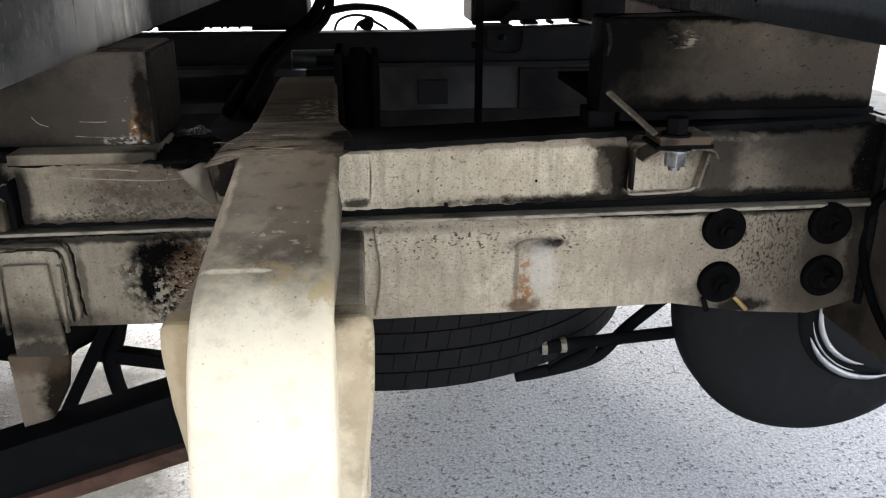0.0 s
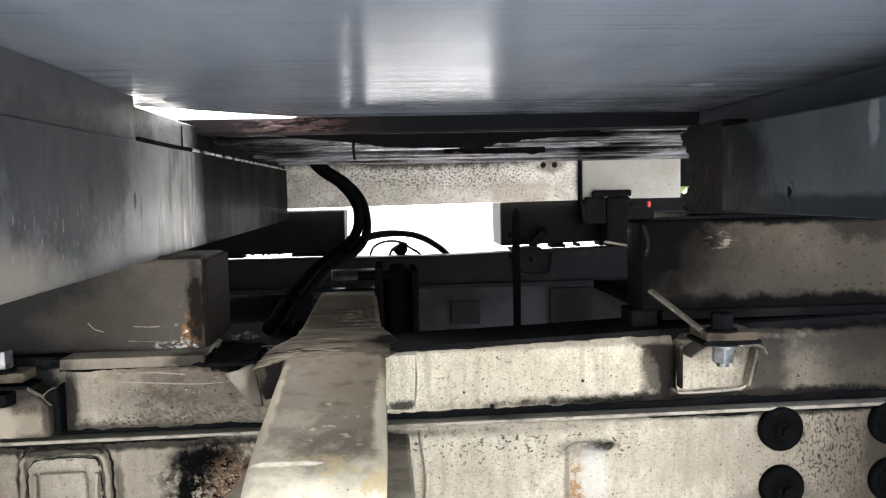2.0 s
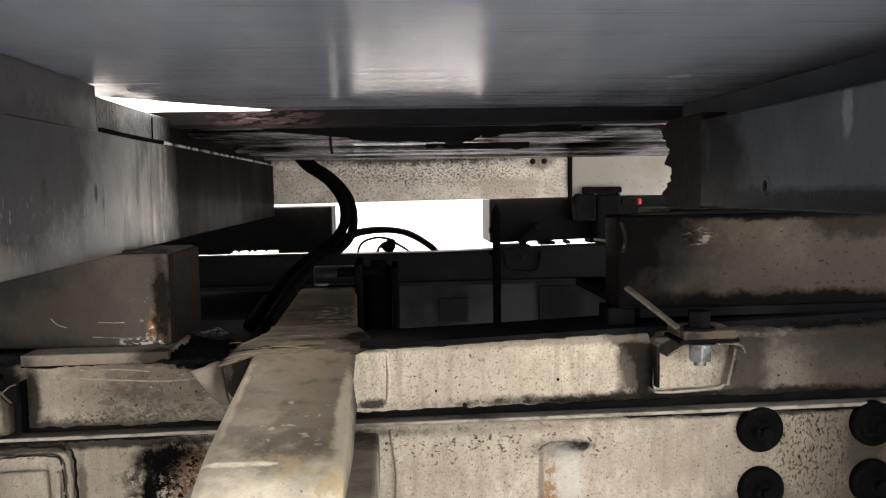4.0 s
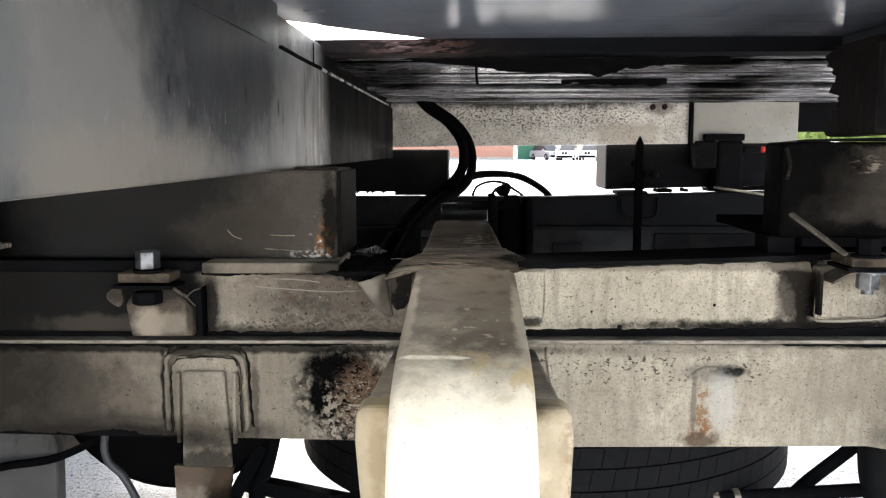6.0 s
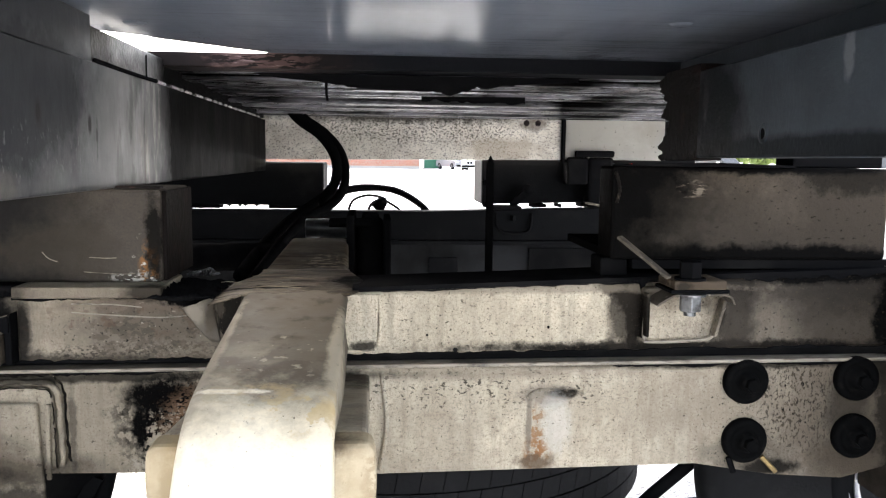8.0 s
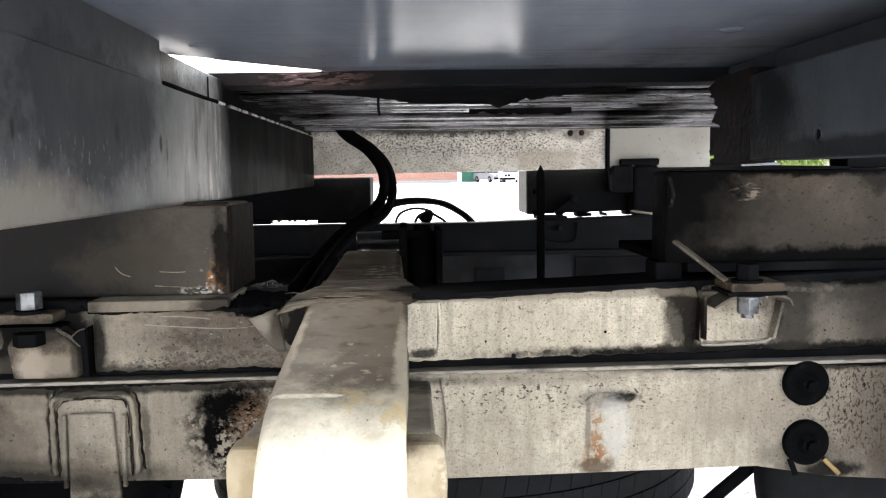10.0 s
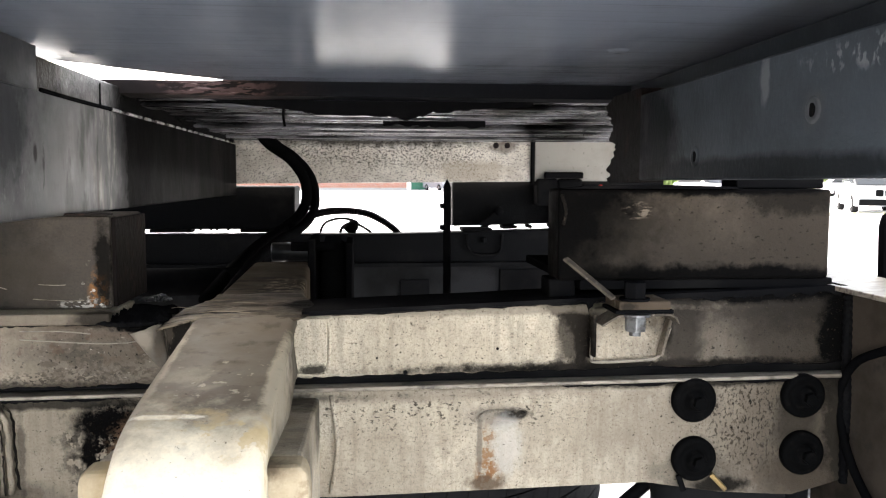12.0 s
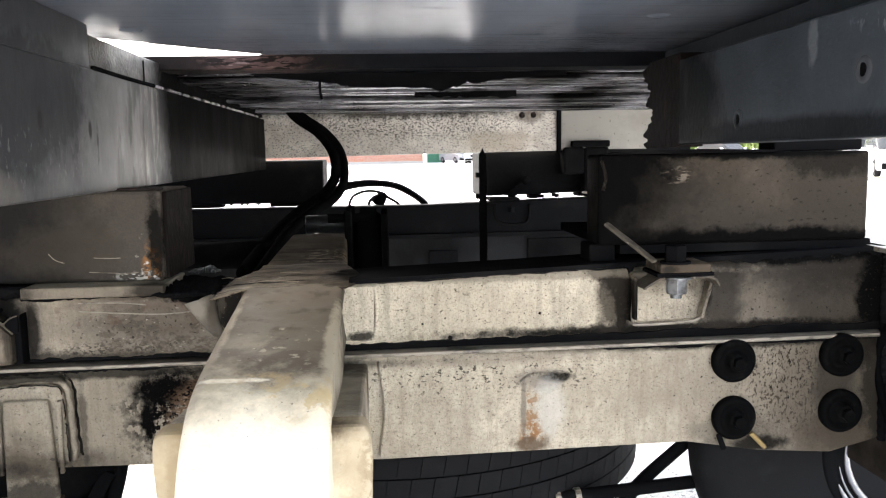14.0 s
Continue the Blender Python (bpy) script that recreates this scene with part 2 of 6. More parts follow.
WHITEPAINT = layered("white_car_paint", (0.75, 0.75, 0.75), [((0.6, 0.6, 0.6), 2, 0.5, 0.8, 0.4, ONE)], rough=0.2, bump_strength=0.0)
SILVER = layered("silver_car_paint", (0.40, 0.41, 0.43), [((0.3, 0.31, 0.33), 2, 0.5, 0.8, 0.4, ONE)], rough=0.25, metal=0.4, bump_strength=0.0)
CARBLACK = layered("black_car_paint", (0.02, 0.02, 0.022), [((0.04, 0.04, 0.04), 2, 0.5, 0.8, 0.4, ONE)], rough=0.15, bump_strength=0.0)
WINDOW = layered("tinted_window_glass", (0.035, 0.038, 0.04), [((0.06, 0.06, 0.06), 2, 0.5, 0.8, 0.4, ONE)], rough=0.08, bump_strength=0.0)
LAMP = layered("clear_lamp_glass", (0.6, 0.6, 0.62), [((0.2, 0.2, 0.2), 20, 0.5, 0.7, 0.6, ONE)], rough=0.15)
GREEN = layered("green_gate_paint", (0.02, 0.13, 0.07), [((0.015, 0.08, 0.05), 3, 0.5, 0.7, 0.6, ONE)], rough=0.5)
GRASS = layered("dry_grass", (0.20, 0.20, 0.06), [((0.09, 0.13, 0.03), 12, 0.45, 0.6, 0.9, ONE)], rough=0.9, bump_scale=40, bump_strength=1.0, bump_dist=0.03)
LEAF = layered("hedge_leaves", (0.22, 0.29, 0.07), [((0.34, 0.40, 0.12), 3, 0.45, 0.65, 0.8, ONE), ((0.03, 0.06, 0.015), 9, 0.5, 0.65, 0.8, ONE)], rough=0.6, bump_strength=0.0)


def brick_material():
    m, nt, b = mat("red_brick", (0.35, 0.13, 0.08), 0.85)
    br = nt.nodes.new("ShaderNodeTexBrick")
    br.inputs["Scale"].default_value = 1.0
    for key, v in (("Color1", (0.50, 0.19, 0.11, 1)), ("Color2", (0.42, 0.15, 0.09, 1)), ("Mortar", (0.42, 0.38, 0.33, 1)), ("Brick Width", 0.225), ("Row Height", 0.075), ("Mortar Size", 0.01)):
        br.inputs[key].default_value = v
    g = nt.nodes.new("ShaderNodeNewGeometry")
    sep = nt.nodes.new("ShaderNodeSeparateXYZ")
    com = nt.nodes.new("ShaderNodeCombineXYZ")
    nt.links.new(g.outputs["Position"], sep.inputs[0])
    nt.links.new(sep.outputs["X"], com.inputs["X"])
    nt.links.new(sep.outputs["Z"], com.inputs["Y"])
    nt.links.new(com.outputs[0], br.inputs["Vector"])
    nt.links.new(br.outputs["Color"], b.inputs["Base Color"])
    bump(nt, b, br.outputs["Fac"], 0.4, 0.01)
    return m


BRICK = brick_material()
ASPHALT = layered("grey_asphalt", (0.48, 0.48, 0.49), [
    ((0.74, 0.74, 0.75), 110, 0.46, 0.54, 0.9, ONE),
    ((0.07, 0.07, 0.075), 75, 0.58, 0.63, 0.9, ONE),
    ((0.10, 0.10, 0.105), 150, 0.59, 0.64, 0.85, ONE),
    ((0.45, 0.45, 0.44), 0.6, 0.4, 0.7, 0.3, ONE)], rough=0.75, bump_scale=75, bump_strength=1.0, bump_dist=0.006)


def blot(nt, centre, radius, ragged=0.5, scale=25, lo=0.55, hi=1.05):
    """1 inside a ragged stain round a place, 0 outside."""
    g = nt.nodes.new("ShaderNodeNewGeometry")
    sub = nt.nodes.new("ShaderNodeVectorMath")
    sub.operation = "SUBTRACT"
    sub.inputs[1].default_value = centre
    nt.links.new(g.outputs["Position"], sub.inputs[0])
    div = nt.nodes.new("ShaderNodeVectorMath")
    div.operation = "DIVIDE"
    div.inputs[1].default_value = radius
    nt.links.new(sub.outputs[0], div.inputs[0])
    ln = nt.nodes.new("ShaderNodeVectorMath")
    ln.operation = "LENGTH"
    nt.links.new(div.outputs[0], ln.inputs[0])
    n = node(nt, "ShaderNodeTexNoise", Scale=scale, Detail=8.0, Roughness=0.7)
    nt.links.new(g.outputs["Position"], n.inputs["Vector"])
    ad = nt.nodes.new("ShaderNodeMath")
    ad.operation = "MULTIPLY_ADD"
    nt.links.new(n.outputs["Fac"], ad.inputs[0])
    ad.inputs[1].default_value = ragged * 2
    ad.inputs[2].default_value = -ragged
    s = nt.nodes.new("ShaderNodeMath")
    s.operation = "ADD"
    nt.links.new(ln.outputs["Value"], s.inputs[0])
    nt.links.new(ad.outputs[0], s.inputs[1])
    r = node(nt, "ShaderNodeMapRange", From_Min=hi, From_Max=lo)
    nt.links.new(s.outputs[0], r.inputs["Value"])
    return r.outputs["Result"]


def larger(nt, a, b):
    m = nt.nodes.new("ShaderNodeMath")
    m.operation = "MAXIMUM"
    nt.links.new(a, m.inputs[0])
    nt.links.new(b, m.inputs[1])
    return m.outputs[0]


def stained(source, name, stains):
    """A copy of a material with stains of their own shape: rows of (colour, centre, radius, strength, ragged, scale), and
    for a stain broken into flecks the flecks' scale, threshold and stretch."""
    m = source.copy()
    m.name = name
    nt = m.node_tree
    b = nt.nodes["Principled BSDF"]
    link = b.inputs["Base Color"].links[0]
    col = link.from_socket
    dull = None
    for colour, centre, radius, strength, ragged, scale, *fine in stains:
        fac = times(nt, blot(nt, centre, radius, ragged, scale), strength)
        if fine:
            fac = times(nt, fac, noise_fac(nt, fine[0], fine[1], fine[1] + (0.05 if fine[0] >= 35 else 0.11), stretch=fine[2]))
        col = mix(nt, fac, col, colour)
        if max(colour) < 0.08:
            dull = fac if dull is None else larger(nt, dull, fac)
    nt.links.new(col, b.inputs["Base Color"])
    if dull is not None:
        shine = node(nt, "ShaderNodeMapRange", To_Min=b.inputs["Specular IOR Level"].default_value, To_Max=0.004)
        nt.links.new(dull, shine.inputs["Value"])
        nt.links.new(shine.outputs["Result"], b.inputs["Specular IOR Level"])
    return m


# shade on the ground at the left, put into the asphalt colour
ASPHALT = stained(ASPHALT, "shaded_asphalt", [
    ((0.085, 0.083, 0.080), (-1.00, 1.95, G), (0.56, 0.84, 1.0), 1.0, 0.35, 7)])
# near-black and dark brown: caked grime, and shade put into some paints
TAR_AND_SHADE = (0.0038, 0.0036, 0.0035)
SOOT_AND_SHADE = (0.026, 0.022, 0.018)
ORANGE = (0.24, 0.115, 0.042)
BEAM = stained(CREAM, "chassis_cream_paint", [
    # brown grime, deepened at the left end to carry the shade there
    ((0.085, 0.070, 0.052), (-0.98, 1.48, 0.60), (0.34, 0.3, 0.25), 1.2, 0.5, 9),
    ((0.19, 0.155, 0.112), (-0.52, 1.48, 0.60), (0.12, 0.3, 0.16), 0.5, 0.7, 12),
    ((0.19, 0.158, 0.116), (-0.72, 1.48, 0.60), (0.52, 0.3, 0.25), 0.6, 0.6, 9),
    ((0.05, 0.042, 0.032), (-0.85, 1.48, 0.53), (0.42, 0.3, 0.04), 0.8, 0.6, 12),
    (SOOT_AND_SHADE, (-1.20, 1.48, 0.58), (0.36, 0.3, 0.25), 0.85, 0.6, 8),
    (TAR_AND_SHADE, (-0.41, 1.48, 0.61), (0.10, 0.3, 0.12), 1.0, 0.75, 40, 85, 0.44, ONE),
    (TAR_AND_SHADE, (-0.42, 1.48, 0.65), (0.08, 0.3, 0.04), 1.0, 0.6, 30),
    (SOOT_AND_SHADE, (-0.655, 1.465, 0.480), (0.08, 0.3, 0.035), 0.9, 0.7, 24),
    ((0.07, 0.055, 0.038), (-0.66, 1.465, 0.55), (0.05, 0.3, 0.05), 0.5, 0.8, 24),
    (TAR_AND_SHADE, (-0.738, 1.48, 0.60), (0.007, 0.3, 0.10), 0.9, 0.9, 40),
    (SOOT_AND_SHADE, (-0.572, 1.48, 0.60), (0.008, 0.3, 0.10), 0.6, 0.9, 40),
    ((0.05, 0.042, 0.032), (-0.70, 1.48, 0.58), (0.45, 0.3, 0.16), 0.8, 0.4, 10, 95, 0.64, ONE),
    (TAR_AND_SHADE, (-0.55, 1.48, 0.58), (0.30, 0.3, 0.16), 0.9, 0.4, 10, 60, 0.68, (1, 1, 1.3)),
    (SOOT_AND_SHADE, (-0.90, 1.48, 0.525), (0.30, 0.3, 0.022), 1.0, 0.8, 20),
    (SOOT_AND_SHADE, (-0.97, 1.48, 0.60), (0.20, 0.3, 0.12), 0.5, 0.9, 16),
    ((0.13, 0.082, 0.05), (-0.37, 1.48, 0.59), (0.07, 0.3, 0.09), 1.0, 0.6, 30, 110, 0.44, (1, 1, 1.6)),
    ((0.40, 0.34, 0.27), (-0.37, 1.48, 0.57), (0.06, 0.3, 0.08), 0.9, 0.6, 30, 150, 0.55, (1, 1, 1.6)),
    (TAR_AND_SHADE, (-0.462, 1.48, 0.60), (0.014, 0.3, 0.06), 1.0, 0.9, 40),
    ((0.10, 0.055, 0.03), (-0.35, 1.48, 0.60), (0.04, 0.3, 0.07), 0.7, 0.8, 40, 90, 0.50, ONE),
    ((0.40, 0.36, 0.30), (-0.44, 1.48, 0.535), (0.04, 0.3, 0.035), 0.5, 0.6, 60, 80, 0.52, ONE),
    # darker and browner towards the right end
    (SOOT_AND_SHADE, (0.84, 1.48, 0.52), (0.14, 0.3, 0.05), 1.0, 0.7, 18),
    ((0.17, 0.14, 0.105), (0.78, 1.48, 0.60), (0.45, 0.3, 0.3), 0.7, 0.6, 9),
    ((0.085, 0.066, 0.047), (0.86, 1.48, 0.60), (0.26, 0.3, 0.3), 0.7, 0.6, 10),
    ((0.24, 0.195, 0.14), (0.45, 1.48, 0.58), (0.30, 0.3, 0.14), 0.4, 0.8, 7),
    ((0.22, 0.18, 0.135), (0.02, 1.48, 0.56), (0.16, 0.3, 0.10), 0.45, 0.8, 9),
    ((0.022, 0.016, 0.010), (0.71, 1.48, 0.62), (0.12, 0.3, 0.13), 0.75, 0.6, 10, 140, 0.54, (1.3, 1, 0.9)),
    (TAR_AND_SHADE, (0.72, 1.48, 0.63), (0.09, 0.3, 0.08), 0.95, 0.6, 12, 105, 0.57, (1.5, 1, 0.8)),
    (TAR_AND_SHADE, (0.60, 1.48, 0.61), (0.10, 0.3, 0.16), 0.9, 0.7, 20, 140, 0.60, ONE),
    (TAR_AND_SHADE, (0.10, 1.48, 0.66), (0.35, 0.3, 0.05), 0.8, 0.6, 8, 110, 0.58, (1, 1, 1.5)),
    (TAR_AND_SHADE, (0.55, 1.48, 0.70), (0.45, 0.3, 0.012), 0.85, 0.7, 30),
    ((0.20, 0.17, 0.13), (0.0, 1.48, 0.69), (0.5, 0.3, 0.02), 0.6, 0.8, 25),
    (TAR_AND_SHADE, (-0.7, 1.48, 0.685), (0.8, 0.3, 0.012), 0.85, 0.8, 25),
    ((0.22, 0.19, 0.15), (0.245, 1.48, 0.645), (0.06, 0.3, 0.025), 0.9, 0.7, 40),
    (TAR_AND_SHADE, (0.275, 1.48, 0.648), (0.035, 0.3, 0.012), 0.9, 0.8, 60),
    (ORANGE, (0.226, 1.48, 0.54), (0.028, 0.3, 0.034), 0.95, 0.7, 45, 70, 0.45, ONE),
    (ORANGE, (0.225, 1.48, 0.58), (0.018, 0.3, 0.05), 0.8, 0.8, 50, 60, 0.52, ONE),
    ((0.56, 0.54, 0.49), (0.262, 1.48, 0.590), (0.030, 0.3, 0.065), 0.45, 0.9, 30),
    ((0.12, 0.10, 0.08), (0.212, 1.48, 0.59), (0.006, 0.3, 0.075), 0.7, 0.5, 60),
    ((0.05, 0.04, 0.028), (0.25, 1.48, 0.60), (1.3, 0.3, 0.2), 0.8, 0.3, 8, 210, 0.635, (0.8, 1, 1)),
    ((0.05, 0.04, 0.028), (0.25, 1.48, 0.60), (1.3, 0.3, 0.2), 0.9, 0.3, 8, 130, 0.645, ONE),
    (TAR_AND_SHADE, (0.25, 1.48, 0.60), (1.3, 0.3, 0.2), 0.9, 0.3, 8, 70, 0.69, ONE),
    (TAR_AND_SHADE, (0.905, 1.48, 0.64), (0.050, 0.3, 0.22), 1.6, 0.75, 26),
    (TAR_AND_SHADE, (0.865, 1.48, 0.685), (0.09, 0.3, 0.035), 1.4, 0.8, 26),
    (SOOT_AND_SHADE, (0.80, 1.48, 0.63), (0.045, 0.3, 0.12), 0.75, 0.8, 22),
    ((0.05, 0.042, 0.032), (0.86, 1.48, 0.58), (0.17, 0.3, 0.16), 0.55, 0.8, 14),
    ((0.05, 0.042, 0.032), (0.62, 1.48, 0.53), (0.10, 0.3, 0.05), 0.5, 0.9, 16),
    (TAR_AND_SHADE, (0.66, 1.48, 0.505), (0.06, 0.3, 0.02), 0.9, 0.8, 30),
    ((0.09, 0.06, 0.035), (0.222, 1.48, 0.522), (0.04, 0.3, 0.018), 0.85, 0.8, 40)])
UPPERPAINT = stained(CREAM, "subframe_cream_paint", [
    (TAR_AND_SHADE, (0.55, 1.5, 0.726), (0.50, 0.5, 0.012), 0.9, 0.8, 30),
    # darkens towards the right end and the top edge
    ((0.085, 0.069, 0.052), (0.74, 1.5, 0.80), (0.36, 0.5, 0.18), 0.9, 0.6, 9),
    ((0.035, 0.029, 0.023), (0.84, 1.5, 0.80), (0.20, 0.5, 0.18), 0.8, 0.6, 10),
    (TAR_AND_SHADE, (0.50, 1.5, 0.728), (0.48, 0.5, 0.016), 0.9, 0.9, 40),
    (SOOT_AND_SHADE, (0.74, 1.5, 0.87), (0.36, 0.5, 0.09), 0.75, 0.7, 16),
    (SOOT_AND_SHADE, (0.74, 1.5, 0.80), (0.40, 0.5, 0.14), 0.9, 0.5, 12, 110, 0.62, ONE),
    (SOOT_AND_SHADE, (0.84, 1.5, 0.85), (0.16, 0.5, 0.07), 0.9, 0.9, 18),
    (TAR_AND_SHADE, (0.90, 1.5, 0.79), (0.055, 0.5, 0.14), 1.5, 0.8, 24),
    (TAR_AND_SHADE, (0.70, 1.5, 0.862), (0.34, 0.5, 0.022), 1.2, 0.8, 24),
    (TAR_AND_SHADE, (0.392, 1.5, 0.835), (0.034, 0.5, 0.045), 1.4, 0.8, 45),
    (TAR_AND_SHADE, (0.400, 1.5, 0.79), (0.018, 0.5, 0.085), 1.7, 0.7, 45),
    (TAR_AND_SHADE, (0.375, 1.5, 0.845), (0.05, 0.5, 0.035), 1.4, 0.8, 40),
    (TAR_AND_SHADE, (0.560, 1.5, 0.80), (0.010, 0.5, 0.05), 1.2, 0.8, 45),
    (SOOT_AND_SHADE, (0.38, 1.5, 0.81), (0.035, 0.5, 0.14), 0.85, 0.6, 40),
    (SOOT_AND_SHADE, (0.585, 1.5, 0.79), (0.05, 0.5, 0.12), 0.8, 0.7, 20),
    (SOOT_AND_SHADE, (0.40, 1.5, 0.85), (0.05, 0.5, 0.05), 0.85, 0.6, 20),
    (TAR_AND_SHADE, (0.50, 1.5, 0.865), (0.55, 0.5, 0.012), 0.9, 0.8, 30),
    ((0.20, 0.17, 0.13), (0.15, 1.5, 0.835), (0.5, 0.5, 0.012), 0.7, 0.8, 30),
    (TAR_AND_SHADE, (-0.08, 1.5, 0.735), (0.03, 0.5, 0.012), 0.9, 0.8, 50),
    ((0.05, 0.04, 0.028), (0.35, 1.5, 0.79), (0.9, 0.5, 0.2), 0.8, 0.3, 8, 210, 0.635, (0.8, 1, 1)),
    ((0.05, 0.04, 0.028), (0.35, 1.5, 0.79), (0.9, 0.5, 0.2), 0.9, 0.3, 8, 130, 0.645, ONE),
    (TAR_AND_SHADE, (0.35, 1.5, 0.79), (0.9, 0.5, 0.2), 0.9, 0.3, 8, 70, 0.69, ONE)])
LEFTCREAM = stained(CREAM, "grimy_shaded_cream_paint", [
    ((0.19, 0.155, 0.115), (-0.5, 1.5, 0.76), (0.48, 0.5, 0.2), 0.7, 0.6, 9),
    (TAR_AND_SHADE, (-0.33, 1.5, 0.83), (0.09, 0.5, 0.04), 0.9, 0.7, 25),
    (TAR_AND_SHADE, (-0.645, 1.47, 0.77), (0.016, 0.1, 0.07), 0.9, 0.5, 20),
    ((0.05, 0.042, 0.032), (-0.44, 1.47, 0.775), (0.12, 0.1, 0.03), 0.7, 0.9, 18),
    (TAR_AND_SHADE, (-0.45, 1.47, 0.73), (0.22, 0.1, 0.02), 0.8, 0.7, 14, 190, 0.50, (0.7, 1, 1)),
    (TAR_AND_SHADE, (-0.70, 1.5, 0.71), (1.2, 0.5, 0.022), 0.8, 0.8, 30),
    ((0.125, 0.103, 0.078), (-0.42, 1.48, 0.77), (0.20, 0.05, 0.07), 0.75, 0.6, 14),
    ((0.10, 0.072, 0.052), (-0.45, 1.48, 0.812), (0.16, 0.05, 0.018), 0.6, 0.8, 24),
    ((0.14, 0.115, 0.085), (-0.53, 1.466, 0.833), (0.18, 0.02, 0.014), 0.6, 0.8, 20),
    (SOOT_AND_SHADE, (-0.43, 1.466, 0.833), (0.05, 0.06, 0.02), 0.9, 0.7, 24),
    ((0.045, 0.038, 0.030), (-0.41, 1.48, 0.77), (0.16, 0.05, 0.06), 0.5, 0.9, 22, 70, 0.50, (0.7, 1, 1)),
    (TAR_AND_SHADE, (-0.42, 1.48, 0.765), (0.20, 0.05, 0.07), 0.9, 0.5, 14, 150, 0.60, ONE),
    ((0.40, 0.36, 0.29), (-0.43, 1.48, 0.765), (0.16, 0.05, 0.05), 0.8, 0.6, 14, 170, 0.65, (0.6, 1, 1)),
    ((0.10, 0.06, 0.04), (-0.50, 1.48, 0.79), (0.18, 0.05, 0.04), 0.5, 0.8, 20, 45, 0.56, ONE),
    (TAR_AND_SHADE, (-0.375, 1.48, 0.82), (0.045, 0.05, 0.018), 1.4, 0.9, 45),
    # near black towards the skirt: the shade of the closed side as paint
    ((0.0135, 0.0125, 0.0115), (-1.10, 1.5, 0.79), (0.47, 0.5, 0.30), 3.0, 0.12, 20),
    ((0.075, 0.063, 0.05), (-0.86, 1.5, 0.725), (0.14, 0.5, 0.022), 0.6, 0.8, 24),
    ((0.24, 0.20, 0.15), (-0.2, 1.30, 0.70), (0.3, 0.30, 0.12), 0.8, 0.7, 12)])
BLOCKL = stained(GREYCREAM, "block_paint_dark", [
    ((0.062, 0.057, 0.052), (-0.50, 1.52, 0.93), (0.40, 0.5, 0.2), 0.6, 0.5, 9),
    # the block's left end lies in shade, which these two colours hold
    (TAR_AND_SHADE, (-1.20, 1.52, 0.93), (0.66, 0.5, 0.35), 2.0, 0.25, 9),
    ((0.019, 0.018, 0.017), (-0.80, 1.52, 0.93), (0.25, 0.5, 0.25), 0.9, 0.4, 10),
    (ORANGE, (-0.447, 1.515, 0.875), (0.020, 0.3, 0.045), 0.95, 0.5, 30, 75, 0.50, ONE),
    ((0.55, 0.53, 0.48), (-0.455, 1.515, 0.885), (0.022, 0.3, 0.04), 0.9, 0.5, 30, 90, 0.58, ONE),
    (TAR_AND_SHADE, (-0.437, 1.515, 0.92), (0.018, 0.3, 0.09), 0.9, 0.9, 50),
    ((0.55, 0.53, 0.48), (-0.47, 1.515, 0.852), (0.05, 0.3, 0.010), 0.9, 0.6, 30, 80, 0.52, (1, 1, 2)),
    ((0.05, 0.042, 0.033), (-0.60, 1.515, 0.90), (0.12, 0.3, 0.06), 0.6, 0.9, 16)])
BLOCKR = stained(GREYCREAM, "block_paint_light", [
    ((0.042, 0.035, 0.028), (0.62, 1.51, 0.96), (0.5, 0.3, 0.25), 0.5, 0.4, 14),
    ((0.034, 0.028, 0.022), (0.84, 1.51, 0.95), (0.20, 0.3, 0.20), 0.75, 0.8, 10),
    ((0.13, 0.104, 0.076), (0.58, 1.51, 0.975), (0.14, 0.3, 0.06), 0.6, 0.9, 14),
    ((0.040, 0.033, 0.026), (0.66, 1.51, 0.95), (0.34, 0.3, 0.10), 0.6, 0.9, 22),
    ((0.016, 0.013, 0.011), (0.64, 1.51, 0.95), (0.4, 0.3, 0.14), 0.9, 0.3, 12, 150, 0.61, (0.6, 1, 1)),
    (SOOT_AND_SHADE, (0.43, 1.51, 0.99), (0.15, 0.3, 0.12), 0.9, 0.9, 30),
    (TAR_AND_SHADE, (0.405, 1.51, 0.99), (0.098, 0.6, 0.085), 1.3, 0.75, 34),
    (TAR_AND_SHADE, (0.452, 1.51, 0.985), (0.050, 0.6, 0.065), 1.1, 0.8, 40),
    (TAR_AND_SHADE, (0.345, 1.53, 0.95), (0.085, 0.6, 0.16), 1.8, 0.6, 30),
    (TAR_AND_SHADE, (0.41, 1.51, 0.893), (0.14, 0.3, 0.032), 1.5, 0.8, 30),
    (TAR_AND_SHADE, (0.62, 1.51, 1.052), (0.4, 0.5, 0.016), 1.1, 0.9, 30),
    (TAR_AND_SHADE, (0.80, 1.51, 1.035), (0.11, 0.3, 0.04), 0.7, 0.9, 36),
    ((0.030, 0.0255, 0.021), (0.56, 1.51, 0.94), (0.16, 0.3, 0.10), 0.6, 0.8, 18),
    ((0.26, 0.22, 0.17), (0.505, 1.51, 1.012), (0.035, 0.3, 0.016), 0.6, 0.8, 30, 80, 0.52, (0.5, 1, 2)),
    (TAR_AND_SHADE, (0.66, 1.51, 0.96), (0.4, 0.3, 0.14), 0.9, 0.3, 12, 90, 0.68, ONE),
    (TAR_AND_SHADE, (0.66, 1.51, 0.885), (0.40, 0.3, 0.030), 1.1, 0.9, 26)])
